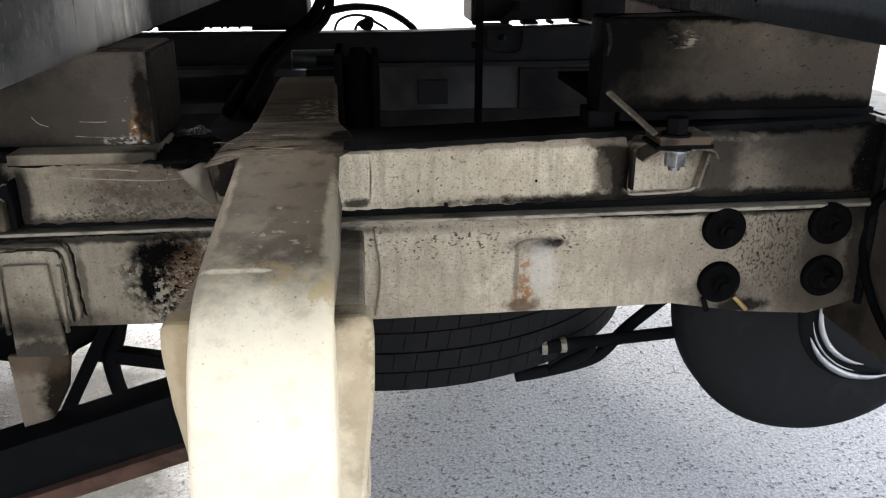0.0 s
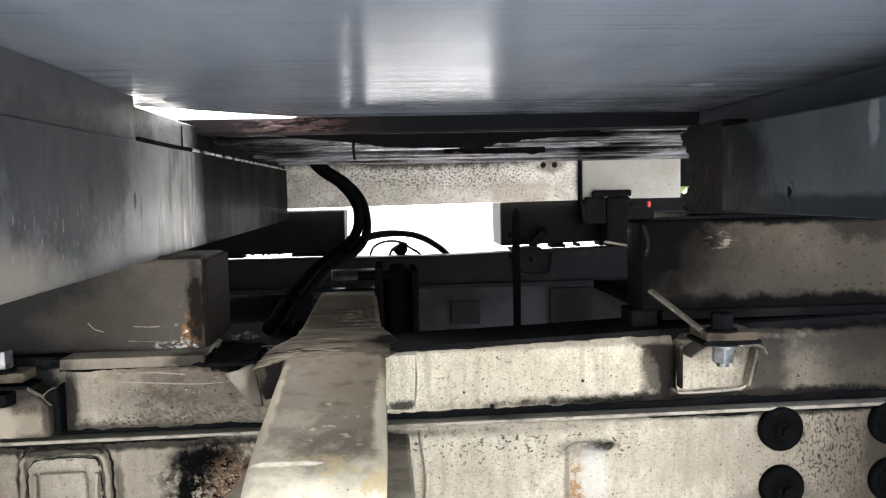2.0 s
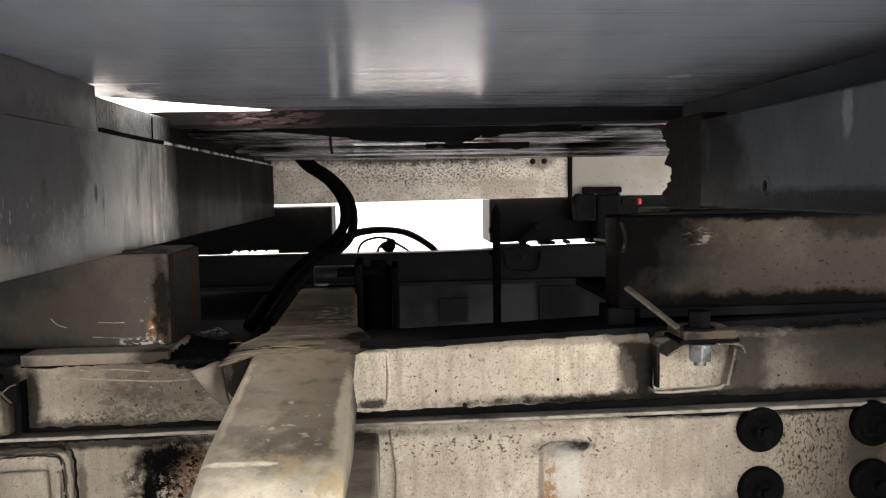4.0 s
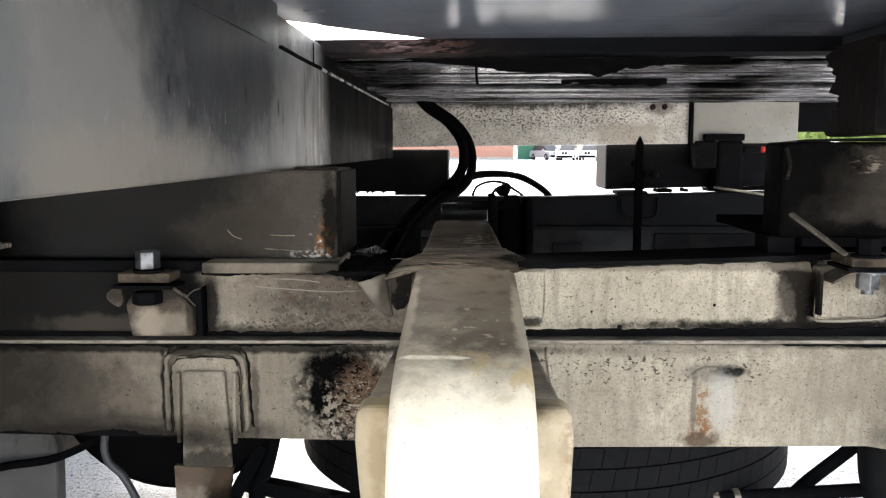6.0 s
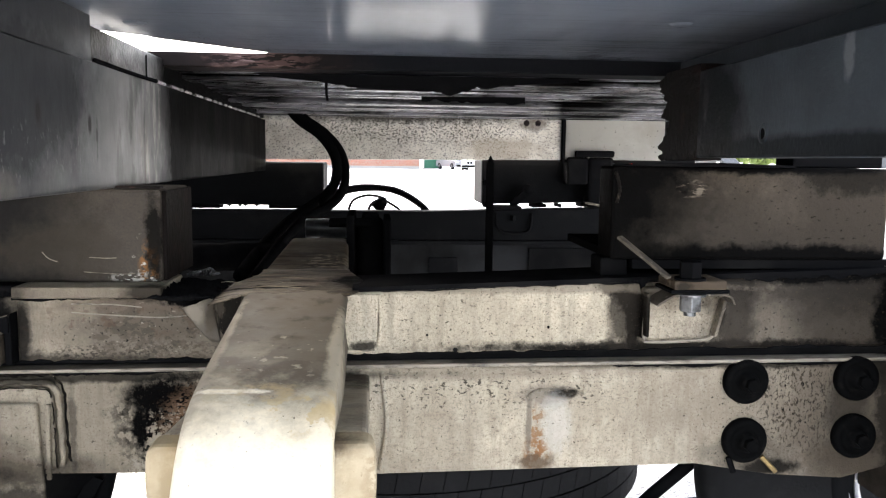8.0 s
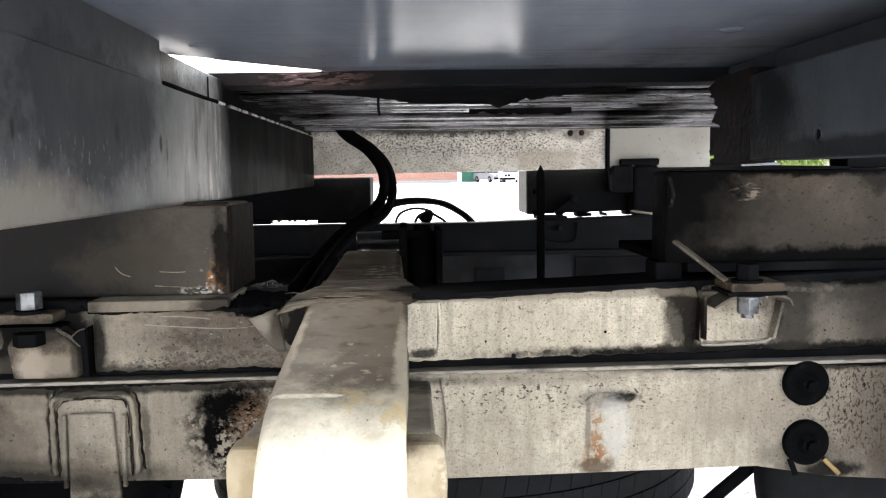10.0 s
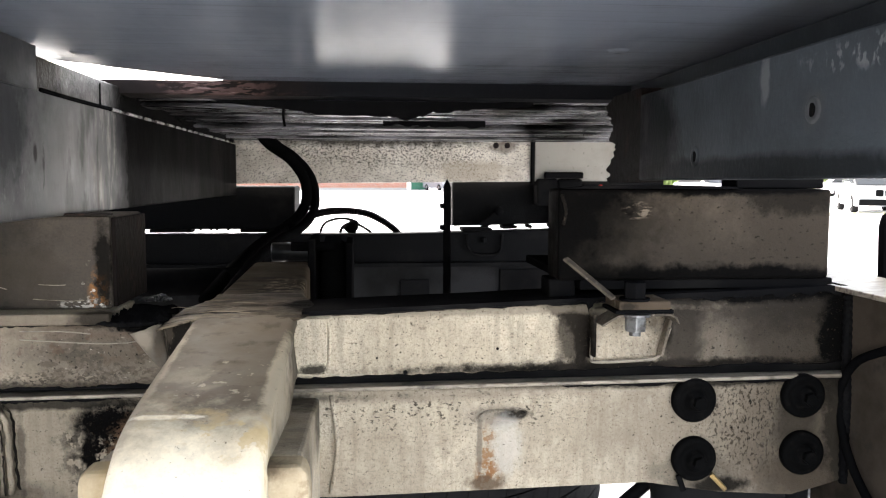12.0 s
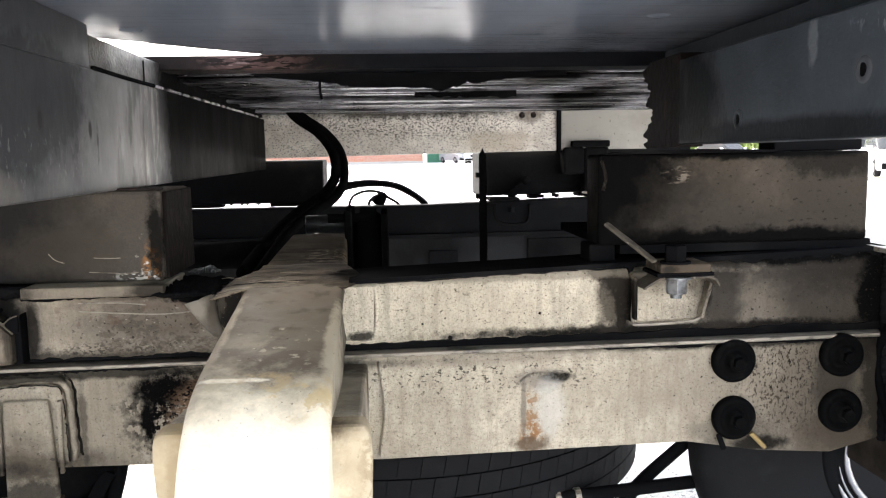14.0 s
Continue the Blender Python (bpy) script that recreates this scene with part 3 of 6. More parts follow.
ARM_PAINT = stained(ARM_PAINT, "worn_cream_arm_paint", [
    ((0.50, 0.40, 0.25), (-0.20, 1.46, 0.80), (0.55, 0.46, 0.55), 0.45, 0.40, 20),
    # brown grime, made darker than it is to hold the deck's shade
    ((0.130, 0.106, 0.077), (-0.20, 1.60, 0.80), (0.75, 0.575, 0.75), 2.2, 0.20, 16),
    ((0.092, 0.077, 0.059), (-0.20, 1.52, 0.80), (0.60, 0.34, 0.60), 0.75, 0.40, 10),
    ((0.24, 0.20, 0.148), (-0.23, 1.17, 0.78), (0.06, 0.10, 0.2), 0.7, 0.9, 16, 16, 0.46, ONE),
    ((0.085, 0.068, 0.05), (-0.16, 1.14, 0.78), (0.07, 0.06, 0.2), 0.7, 0.9, 22, 20, 0.44, ONE),
    ((0.13, 0.085, 0.05), (-0.25, 1.12, 0.78), (0.05, 0.05, 0.2), 0.6, 0.9, 26, 34, 0.50, ONE),
    ((0.055, 0.046, 0.036), (-0.20, 1.36, 0.80), (0.14, 0.18, 0.2), 0.6, 0.9, 14, 22, 0.54, ONE),
    ((0.38, 0.33, 0.25), (-0.113, 1.22, 0.79), (0.014, 0.20, 0.2), 0.8, 0.7, 30),
    ((0.34, 0.29, 0.22), (-0.275, 1.22, 0.79), (0.012, 0.25, 0.2), 0.7, 0.8, 30),
    ((0.36, 0.31, 0.24), (-0.19, 1.18, 0.79), (0.09, 0.12, 0.2), 0.7, 0.6, 12, 60, 0.62, ONE),
    ((0.10, 0.08, 0.055), (-0.19, 1.22, 0.79), (0.12, 0.20, 0.2), 0.8, 0.6, 12, 70, 0.63, ONE),
    ((0.05, 0.04, 0.03), (-0.2, 1.25, 0.80), (0.3, 0.35, 0.4), 0.9, 0.3, 10, 110, 0.665, ONE),
    ((0.62, 0.58, 0.50), (-0.2, 1.25, 0.80), (0.3, 0.25, 0.4), 0.9, 0.3, 10, 130, 0.725, (1.5, 1, 1)),
    ((0.86, 0.79, 0.64), (-0.235, 1.080, 0.76), (0.050, 0.007, 0.1), 0.9, 0.9, 60),
    ((0.40, 0.30, 0.16), (-0.18, 1.075, 0.77), (0.10, 0.025, 0.2), 0.7, 0.9, 30, 26, 0.46, ONE),
    ((0.50, 0.36, 0.16), (-0.15, 1.04, 0.745), (0.07, 0.035, 0.1), 0.6, 0.9, 30, 40, 0.50, ONE),
    # far end: grime again, with the deeper shade behind the beam painted in
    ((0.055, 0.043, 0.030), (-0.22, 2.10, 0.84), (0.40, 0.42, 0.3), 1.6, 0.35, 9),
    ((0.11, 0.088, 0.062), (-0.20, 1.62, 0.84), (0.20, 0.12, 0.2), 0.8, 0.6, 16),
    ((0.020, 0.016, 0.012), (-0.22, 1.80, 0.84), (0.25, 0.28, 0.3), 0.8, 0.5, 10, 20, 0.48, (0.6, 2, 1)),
    ((0.26, 0.22, 0.16), (-0.16, 1.82, 0.84), (0.06, 0.12, 0.3), 0.6, 0.8, 20, 50, 0.52, ONE)])
CHEEK_PAINT = stained(ARM_PAINT, "grimy_cheek_paint", [
    ((0.10, 0.078, 0.052), (-0.19, 1.08, 0.745), (0.3, 0.2, 0.045), 1.2, 0.6, 20),
    ((0.24, 0.17, 0.09), (-0.30, 1.06, 0.66), (0.014, 0.2, 0.09), 0.8, 0.9, 40),
    ((0.45, 0.35, 0.20), (-0.31, 1.06, 0.64), (0.06, 0.2, 0.20), 0.5, 0.9, 14),
    ((0.20, 0.15, 0.09), (-0.055, 1.06, 0.66), (0.02, 0.2, 0.08), 0.9, 0.9, 40, 60, 0.46, ONE),
    ((0.36, 0.29, 0.19), (-0.05, 1.06, 0.60), (0.06, 0.2, 0.35), 0.7, 0.9, 12),
    ((0.36, 0.29, 0.19), (-0.33, 1.06, 0.60), (0.05, 0.2, 0.35), 0.6, 0.9, 12)])
# pale at the opening, black further on: skylight put into the paint
RAILEND = stained(RAILEND, "skylit_scraped_rail", [
    (TAR_AND_SHADE, (-0.5, 2.75, 1.23), (0.3, 1.0, 0.5), 2.0, 0.1, 20),
    (TAR_AND_SHADE, (-0.5, 2.1, 1.23), (0.3, 0.32, 0.5), 1.5, 0.2, 20),
    (SOOT_AND_SHADE, (-0.5, 1.46, 1.23), (0.3, 0.10, 0.2), 0.8, 0.5, 20)])
STREAK = (0.34, 0.335, 0.32)
FAINT = (0.022, 0.023, 0.025)
WALL = stained(WALL, "streaked_side_steel", [
    ((0.20, 0.19, 0.17), (-0.5, 0.74, 1.10), (0.3, 0.17, 0.22), 0.55, 0.7, 14),
    ((0.10, 0.105, 0.10), (-0.5, 0.58, 1.10), (0.3, 0.075, 0.14), 0.9, 0.8, 22),
    (FAINT, (-0.5, 1.15, 1.15), (0.3, 0.36, 0.14), 0.85, 0.7, 8),
    (FAINT, (-0.5, 1.0, 1.25), (0.3, 0.6, 0.08), 0.6, 0.7, 7),
    ((0.17, 0.15, 0.12), (-0.5, 0.86, 1.02), (0.3, 0.28, 0.05), 0.65, 0.7, 14),
    ((0.17, 0.17, 0.16), (-0.5, 1.55, 1.10), (0.3, 0.20, 0.20), 0.5, 0.6, 10),
    ((0.20, 0.197, 0.19), (-0.5, 1.05, 1.06), (0.3, 0.45, 0.05), 0.4, 0.7, 16, 130, 0.60, (1, 1, 0.4)),
    (TAR_AND_SHADE, (-0.5, 1.40, 1.12), (0.3, 0.10, 0.10), 0.7, 0.6, 20, 50, 0.62, (1, 1, 0.3)),
    (TAR_AND_SHADE, (-0.5, 2.14, 1.10), (0.6, 0.45, 1.0), 1.0, 0.12, 20),
    (TAR_AND_SHADE, (-0.5, 2.55, 1.10), (0.6, 0.85, 1.0), 1.0, 0.12, 20),
    (TAR_AND_SHADE, (-0.5, 3.15, 1.10), (0.6, 0.95, 1.0), 1.0, 0.12, 20),
    ((0.19, 0.185, 0.175), (-0.5, 1.64, 1.10), (0.3, 0.20, 0.22), 0.55, 0.5, 14),
    (STREAK, (-0.5, 1.68, 1.10), (0.3, 0.15, 0.16), 0.5, 0.7, 14, 11, 0.48, (1, 1.3, 0.4)),
    ((0.05, 0.047, 0.043), (-0.5, 1.66, 1.10), (0.3, 0.18, 0.18), 0.6, 0.7, 14, 16, 0.50, (1, 1.3, 0.45)),
    ((0.46, 0.43, 0.38), (-0.5, 1.74, 1.10), (0.3, 0.080, 0.15), 0.7, 0.8, 18, 16, 0.50, (1, 1.6, 0.35)),
    ((0.16, 0.12, 0.08), (-0.5, 1.70, 1.08), (0.3, 0.10, 0.12), 0.25, 0.6, 18, 20, 0.52, (1, 1.4, 0.4)),
    (STREAK, (-0.5, 2.35, 1.03), (0.3, 0.75, 0.06), 0.7, 0.8, 12, 36, 0.66, (1, 1.0, 0.10)),
    ((0.02, 0.018, 0.016), (-0.5, 1.21, 1.112), (0.3, 0.012, 0.022), 0.9, 0.5, 40),
    ((0.02, 0.018, 0.016), (-0.5, 0.918, 1.106), (0.3, 0.006, 0.016), 0.9, 0.5, 40),
    ((0.02, 0.018, 0.016), (-0.5, 1.40, 1.105), (0.3, 0.010, 0.020), 0.9, 0.5, 40)])
SCUFF = (0.20, 0.21, 0.215)
DARKWALL = stained(DARKWALL, "dark_scuffed_steel", [
    (SCUFF, (0.485, 0.80, 1.190), (0.1, 0.14, 0.018), 0.55, 0.8, 40, 90, 0.54, (1, 1, 0.6)),
    (SCUFF, (0.485, 1.02, 1.185), (0.1, 0.012, 0.03), 0.5, 0.9, 40),
    (SCUFF, (0.485, 1.43, 1.165), (0.1, 0.014, 0.04), 0.5, 0.9, 40),
    ((0.07, 0.072, 0.075), (0.485, 0.913, 1.141), (0.1, 0.022, 0.026), 0.7, 0.6, 40),
    (TAR_AND_SHADE, (0.485, 1.1, 1.08), (0.1, 0.6, 0.02), 0.7, 0.6, 14),
    (TAR_AND_SHADE, (0.485, 1.40, 1.14), (0.1, 0.12, 0.12), 0.8, 0.7, 14)])
BRIDGE = stained(BROWN, "scratched_primer", [
    ((0.0095, 0.010, 0.0115), (0.40, 1.87, 1.26), (0.62, 0.2, 0.2), 1.5, 0.2, 20),
    ((0.10, 0.062, 0.055), (-0.30, 1.87, 1.26), (0.12, 0.2, 0.05), 0.8, 0.6, 30, 60, 0.46, (0.4, 1, 2)),
    ((0.22, 0.16, 0.15), (-0.30, 1.87, 1.26), (0.11, 0.2, 0.05), 0.8, 0.6, 30, 90, 0.60, (0.3, 1, 2))])
APRON = stained(GRIME_TOP, "streaked_brown_grime", [
    ((0.24, 0.195, 0.14), (-0.31, 1.475, 0.83), (0.05, 0.025, 0.1), 0.8, 0.8, 30, 60, 0.46, (0.4, 4, 1)),
    (TAR_AND_SHADE, (-0.255, 1.512, 0.84), (0.10, 0.010, 0.1), 0.9, 0.8, 30, 40, 0.44, (0.3, 5, 1)),
    (TAR_AND_SHADE, (-0.075, 1.56, 0.84), (0.075, 0.09, 0.1), 1.4, 0.5, 22),
    (SOOT_AND_SHADE, (-0.13, 1.50, 0.84), (0.07, 0.05, 0.1), 0.7, 0.7, 22),
    (TAR_AND_SHADE, (-0.20, 1.555, 0.84), (0.14, 0.012, 0.1), 0.8, 0.9, 30, 30, 0.44, (0.3, 5, 1))])
BENT = stained(BROWN_CREAM, "torn_sheet_paint", [
    ((0.125, 0.104, 0.080), (-0.35, 1.46, 0.79), (0.07, 0.1, 0.07), 0.7, 0.5, 30),
    ((0.07, 0.058, 0.045), (-0.335, 1.46, 0.79), (0.012, 0.1, 0.04), 0.8, 0.8, 40),
    ((0.32, 0.275, 0.21), (-0.362, 1.46, 0.80), (0.02, 0.1, 0.03), 0.6, 0.8, 40),
    ((0.12, 0.10, 0.076), (-0.335, 1.46, 0.76), (0.03, 0.1, 0.03), 0.8, 0.8, 40)])
TONGUE = stained(BROWN_CREAM, "rusty_tongue_paint", [
    ((0.016, 0.012, 0.009), (-0.62, 1.47, 0.40), (0.06, 0.1, 0.2), 1.2, 0.7, 16),
    ((0.07, 0.05, 0.033), (-0.68, 1.47, 0.46), (0.10, 0.1, 0.05), 0.8, 0.8, 16),
    ((0.11, 0.072, 0.048), (-0.70, 1.47, 0.42), (0.03, 0.1, 0.12), 0.5, 0.8, 20)])
CLEATPLATE = stained(BROWN_CREAM, "rusty_cleat_plate_paint", [
    ((0.075, 0.058, 0.042), (0.485, 1.42, 0.852), (0.09, 0.2, 0.03), 1.2, 0.6, 40),
    (SOOT_AND_SHADE, (0.455, 1.42, 0.850), (0.02, 0.2, 0.012), 0.9, 0.8, 60)])
CLEATPAINT = stained(GREYCREAM, "grimy_cleat_paint", [
    (SOOT_AND_SHADE, (-0.73, 1.44, 0.795), (0.12, 0.2, 0.026), 0.9, 0.6, 30),
    ((0.30, 0.25, 0.19), (-0.745, 1.45, 0.738), (0.035, 0.2, 0.035), 0.9, 0.7, 25),
    ((0.24, 0.20, 0.15), (-0.700, 1.45, 0.738), (0.04, 0.2, 0.025), 0.7, 0.8, 25),
    (SOOT_AND_SHADE, (-0.672, 1.45, 0.75), (0.010, 0.2, 0.04), 0.8, 0.6, 30)])
WETDECK = stained(WETDECK, "streaked_wet_deck", [
    # first three rows: a slanting dark reflection put into the deck colour
    (TAR_AND_SHADE, (0.39, 2.05, 1.23), (0.11, 0.32, 0.3), 1.0, 0.4, 9),
    (TAR_AND_SHADE, (0.58, 2.60, 1.23), (0.11, 0.42, 0.3), 1.0, 0.4, 9),
    (TAR_AND_SHADE, (0.76, 3.15, 1.23), (0.13, 0.42, 0.3), 0.9, 0.4, 9),
    (TAR_AND_SHADE, (-0.42, 2.3, 1.23), (0.16, 0.5, 0.3), 0.9, 0.5, 6)])
WHITE = stained(WHITE, "dirt_topped_white_paint", [
    (SOOT_AND_SHADE, (0.0, 3.38, 1.245), (0.9, 0.3, 0.055), 0.9, 0.7, 20),
    (SOOT_AND_SHADE, (0.1, 3.38, 1.18), (0.55, 0.3, 0.08), 0.8, 0.6, 14, 130, 0.52, (0.7, 1, 1)),
    ((0.32, 0.25, 0.16), (0.45, 3.38, 1.10), (0.2, 0.3, 0.05), 0.5, 0.8, 18),
    ((0.16, 0.13, 0.10), (0.57, 3.38, 1.20), (0.07, 0.3, 0.03), 0.8, 0.7, 30)])
BOXPAINT = stained(LEFTCREAM, "grimy_box_paint", [
    (SOOT_AND_SHADE, (-0.07, 1.44, 0.68), (0.09, 0.10, 0.09), 0.8, 0.7, 16),
    ((0.30, 0.26, 0.20), (-0.07, 1.25, 0.69), (0.09, 0.20, 0.09), 0.7, 0.7, 26, 50, 0.55, (0.5, 5, 1)),
    (SOOT_AND_SHADE, (-0.33, 1.42, 0.68), (0.06, 0.14, 0.09), 0.8, 0.7, 16),
    ((0.06, 0.046, 0.03), (-0.07, 1.16, 0.62), (0.06, 0.12, 0.12), 0.7, 0.8, 20)])


# ---- building helpers ----
def thing(name, at, label, category, group=""):
    e = new(name)
    e.empty_display_size = 0.05
    e.location = at
    return tagged(e, label, category, group)


def base_of(ob):
    if ob is None:
        return Vector((0, 0, 0))
    return Vector(ob.location) + base_of(ob.parent)


def part(name, bm, material, parent=None, label="", smooth=False):
    """Links a bmesh, made in world places, as one mesh under a thing or a part."""
    bmesh.ops.recalc_face_normals(bm, faces=bm.faces)
    off = base_of(parent)
    me = bpy.data.meshes.new(name)
    bmesh.ops.translate(bm, verts=bm.verts, vec=-off)
    bm.to_mesh(me)
    bm.free()
    me.materials.append(material)
    if smooth:
        for p in me.polygons:
            p.use_smooth = True
    ob = new(name, me)
    ob.parent = parent
    if label:
        ob["label"] = label
    return ob


def box(x0, x1, y0, y1, z0, z1, bevel=0.0):
    bm = bmesh.new()
    bmesh.ops.create_cube(bm, size=1)
    m = Matrix.Translation(((x0 + x1) / 2, (y0 + y1) / 2, (z0 + z1) / 2)) @ Matrix.Diagonal((x1 - x0, y1 - y0, z1 - z0, 1))
    bmesh.ops.transform(bm, matrix=m, verts=bm.verts)
    if bevel:
        bmesh.ops.bevel(bm, geom=bm.edges[:], offset=bevel, segments=2, affect="EDGES", profile=0.5)
    return bm


def prism(points, axis, a, b, bevel=0.0):
    """A closed outline pushed along an axis from a to b; points give the two other axes in xyz order."""
    bm = bmesh.new()

    def place(p, v):
        q = list(p)
        q.insert("xyz".index(axis), v)
        return q
    lo = [bm.verts.new(place(p, a)) for p in points]
    hi = [bm.verts.new(place(p, b)) for p in points]
    n = len(points)
    bm.faces.new(lo)
    bm.faces.new(hi[::-1])
    for i in range(n):
        bm.faces.new((lo[i], hi[i], hi[(i + 1) % n], lo[(i + 1) % n]))
    bmesh.ops.recalc_face_normals(bm, faces=bm.faces)
    if bevel:
        bmesh.ops.bevel(bm, geom=bm.edges[:], offset=bevel, segments=2, affect="EDGES", profile=0.5)
    return bm


def lathe(profile, centre, axis_turn, steps=48):
    """Profile of (radius, along) spun round z, then turned and moved to centre."""
    bm = bmesh.new()
    rings = []
    for k in range(steps):
        a = 2 * math.pi * k / steps
        rings.append([bm.verts.new((r * math.cos(a), r * math.sin(a), h)) for r, h in profile])
    for k in range(steps):
        r0, r1 = rings[k], rings[(k + 1) % steps]
        for i in range(len(profile) - 1):
            bm.faces.new((r0[i], r1[i], r1[i + 1], r0[i + 1]))
    bmesh.ops.remove_doubles(bm, verts=bm.verts, dist=1e-6)
    bmesh.ops.transform(bm, matrix=Matrix.Translation(centre) @ axis_turn, verts=bm.verts)
    return bm


def smooth_path(points, per=8):
    pts = [Vector(p) for p in points]
    out = []
    for i in range(len(pts) - 1):
        p0, p1, p2, p3 = pts[max(i - 1, 0)], pts[i], pts[i + 1], pts[min(i + 2, len(pts) - 1)]
        for k in range(per):
            t = k / per
            out.append(0.5 * ((2 * p1) + (p2 - p0) * t + (2 * p0 - 5 * p1 + 4 * p2 - p3) * t * t + (3 * p1 - p0 - 3 * p2 + p3) * t ** 3))
    out.append(pts[-1])
    return out


def tube(points, radius, sides=10, per=8, ribs=0.0):
    """A round pipe along a smooth path; ribs swells every second ring."""
    path = smooth_path(points, per) if per else [Vector(p) for p in points]
    bm = bmesh.new()
    rings = []
    up = Vector((0.3, 0.2, 0.93))
    for i, p in enumerate(path):
        d = (path[min(i + 1, len(path) - 1)] - path[max(i - 1, 0)]).normalized()
        u = d.cross(up).normalized()
        v = d.cross(u)
        r = radius + (ribs if i % 2 else 0)
        rings.append([bm.verts.new(p + r * (math.cos(2 * math.pi * k / sides) * u + math.sin(2 * math.pi * k / sides) * v)) for k in range(sides)])
    for a, b in zip(rings, rings[1:]):
        for k in range(sides):
            bm.faces.new((a[k], a[(k + 1) % sides], b[(k + 1) % sides], b[k]))
    bm.faces.new(rings[0])
    bm.faces.new(rings[-1][::-1])
    return bm


def roughen(bm, amount, scale, seed=0):
    """Uneven surface of caked or molten stuff."""
    for v in bm.verts:
        p = v.co * scale
        v.co += amount * Vector((noise.noise(p + Vector((seed, 0, 0))), noise.noise(p + Vector((0, seed, 7))), noise.noise(p + Vector((3, 0, seed)))))
    return bm


def bar(a, b, w, h, up=(0, 0, 1), bevel=0.002):
    """A straight square bar from a to b."""
    a, b = Vector(a), Vector(b)
    d = (b - a).normalized()
    u = d.cross(Vector(up)).normalized()
    v = u.cross(d)
    bm = bmesh.new()
    ends = []
    for p in (a, b):
        ends.append([bm.verts.new(p + sx * w / 2 * u + sy * h / 2 * v) for sx, sy in ((-1, -1), (1, -1), (1, 1), (-1, 1))])
    bm.faces.new(ends[0])
    bm.faces.new(ends[1][::-1])
    for i in range(4):
        bm.faces.new((ends[0][i], ends[0][(i + 1) % 4], ends[1][(i + 1) % 4], ends[1][i]))
    bmesh.ops.recalc_face_normals(bm, faces=bm.faces)
    if bevel:
        bmesh.ops.bevel(bm, geom=bm.edges[:], offset=bevel, segments=2, affect="EDGES", profile=0.5)
    return bm


def hexnut(centre, af, height, turn=Matrix.Identity(4)):
    r = af / 2 / math.cos(math.pi / 6)
    bm = prism([(r * math.cos(math.pi / 3 * k + 0.3), r * math.sin(math.pi / 3 * k + 0.3)) for k in range(6)], "z", -height / 2, height / 2, 0.0015)
    bmesh.ops.transform(bm, matrix=Matrix.Translation(centre) @ turn, verts=bm.verts)
    return bm


TO_Y = pose(0, 0, 0, 90, 0, 0)  # the z axis turned to -y
TO_X = pose(0, 0, 0, 0, 90, 0)

# ---- ground ----
bm = bmesh.new()
bmesh.ops.create_grid(bm, x_segments=1, y_segments=1, size=400, matrix=Matrix.Translation((0, 100, G)))
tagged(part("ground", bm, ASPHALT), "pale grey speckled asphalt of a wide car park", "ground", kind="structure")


def jagged(a, b, n, low, high, seed):
    """Ragged line from a to b: n steps of uneven depth between low and high."""
    n *= 3
    out = []
    for k in range(n + 1):
        u = k / n * n
        h = 0.5 + 0.75 * noise.noise(Vector((u * 0.11, seed, 0))) + 0.25 * noise.noise(Vector((u * 0.41, seed, 5))) + 0.14 * noise.noise(Vector((u * 1.3, seed, 9)))
        out.append((a + (b - a) * k / n, low + (high - low) * min(max(h, -0.3), 1.3)))
    return out


def crust(x0, x1, z0, z1, y, depth, seed, thick=0.004):
    """A thin crust of caked grease on an upright face: a line from (x0, z0) to (x1, z1) with a torn lower edge."""
    n = max(24, int(abs(x1 - x0) / 0.006))
    bm = bmesh.new()
    rows = [[], [], []]
    for k in range(n + 1):
        u = k / n
        x, z = x0 + (x1 - x0) * u, z0 + (z1 - z0) * u
        d = depth * max(0.08, 0.45 + 0.9 * noise.noise(Vector((x * 9, seed, 0))) + 0.55 * noise.noise(Vector((x * 38, seed, 3))) + 0.3 * noise.noise(Vector((x * 120, seed, 6))))
        t = thick * (0.6 + 0.5 * noise.noise(Vector((x * 60, seed, 8))))
        rows[0].append(bm.verts.new((x, y - t, z)))
        rows[1].append(bm.verts.new((x, y - t * 0.8, z - d * 0.6)))
        rows[2].append(bm.verts.new((x, y + 0.001, z - d)))
    for a, b in zip(rows, rows[1:]):
        for k in range(n):
            bm.faces.new((a[k], a[k + 1], b[k + 1], b[k]))
    return bm


def bolt(name, centre, af, head, shank, parent, label="", up=1):
    """A hex bolt end: washer, nut and thread."""
    x, y, z = centre
    n = part(name, hexnut(centre, af, head), ZINC, parent, label)
    part("washer", lathe([(0.0, -0.002), (af * 0.78, -0.002), (af * 0.78, 0.002), (0.0, 0.002)], (x, y, z - up * (head / 2 + 0.0022)), Matrix.Identity(4), 24), ZINC, n)
    part("thread", lathe([(0.0, -shank / 2), (af * 0.3, -shank / 2), (af * 0.3, shank / 2), (0.0, shank / 2)], (x, y, z + up * (head / 2 + shank / 2)), Matrix.Identity(4), 16), ZINC, n)
    return n


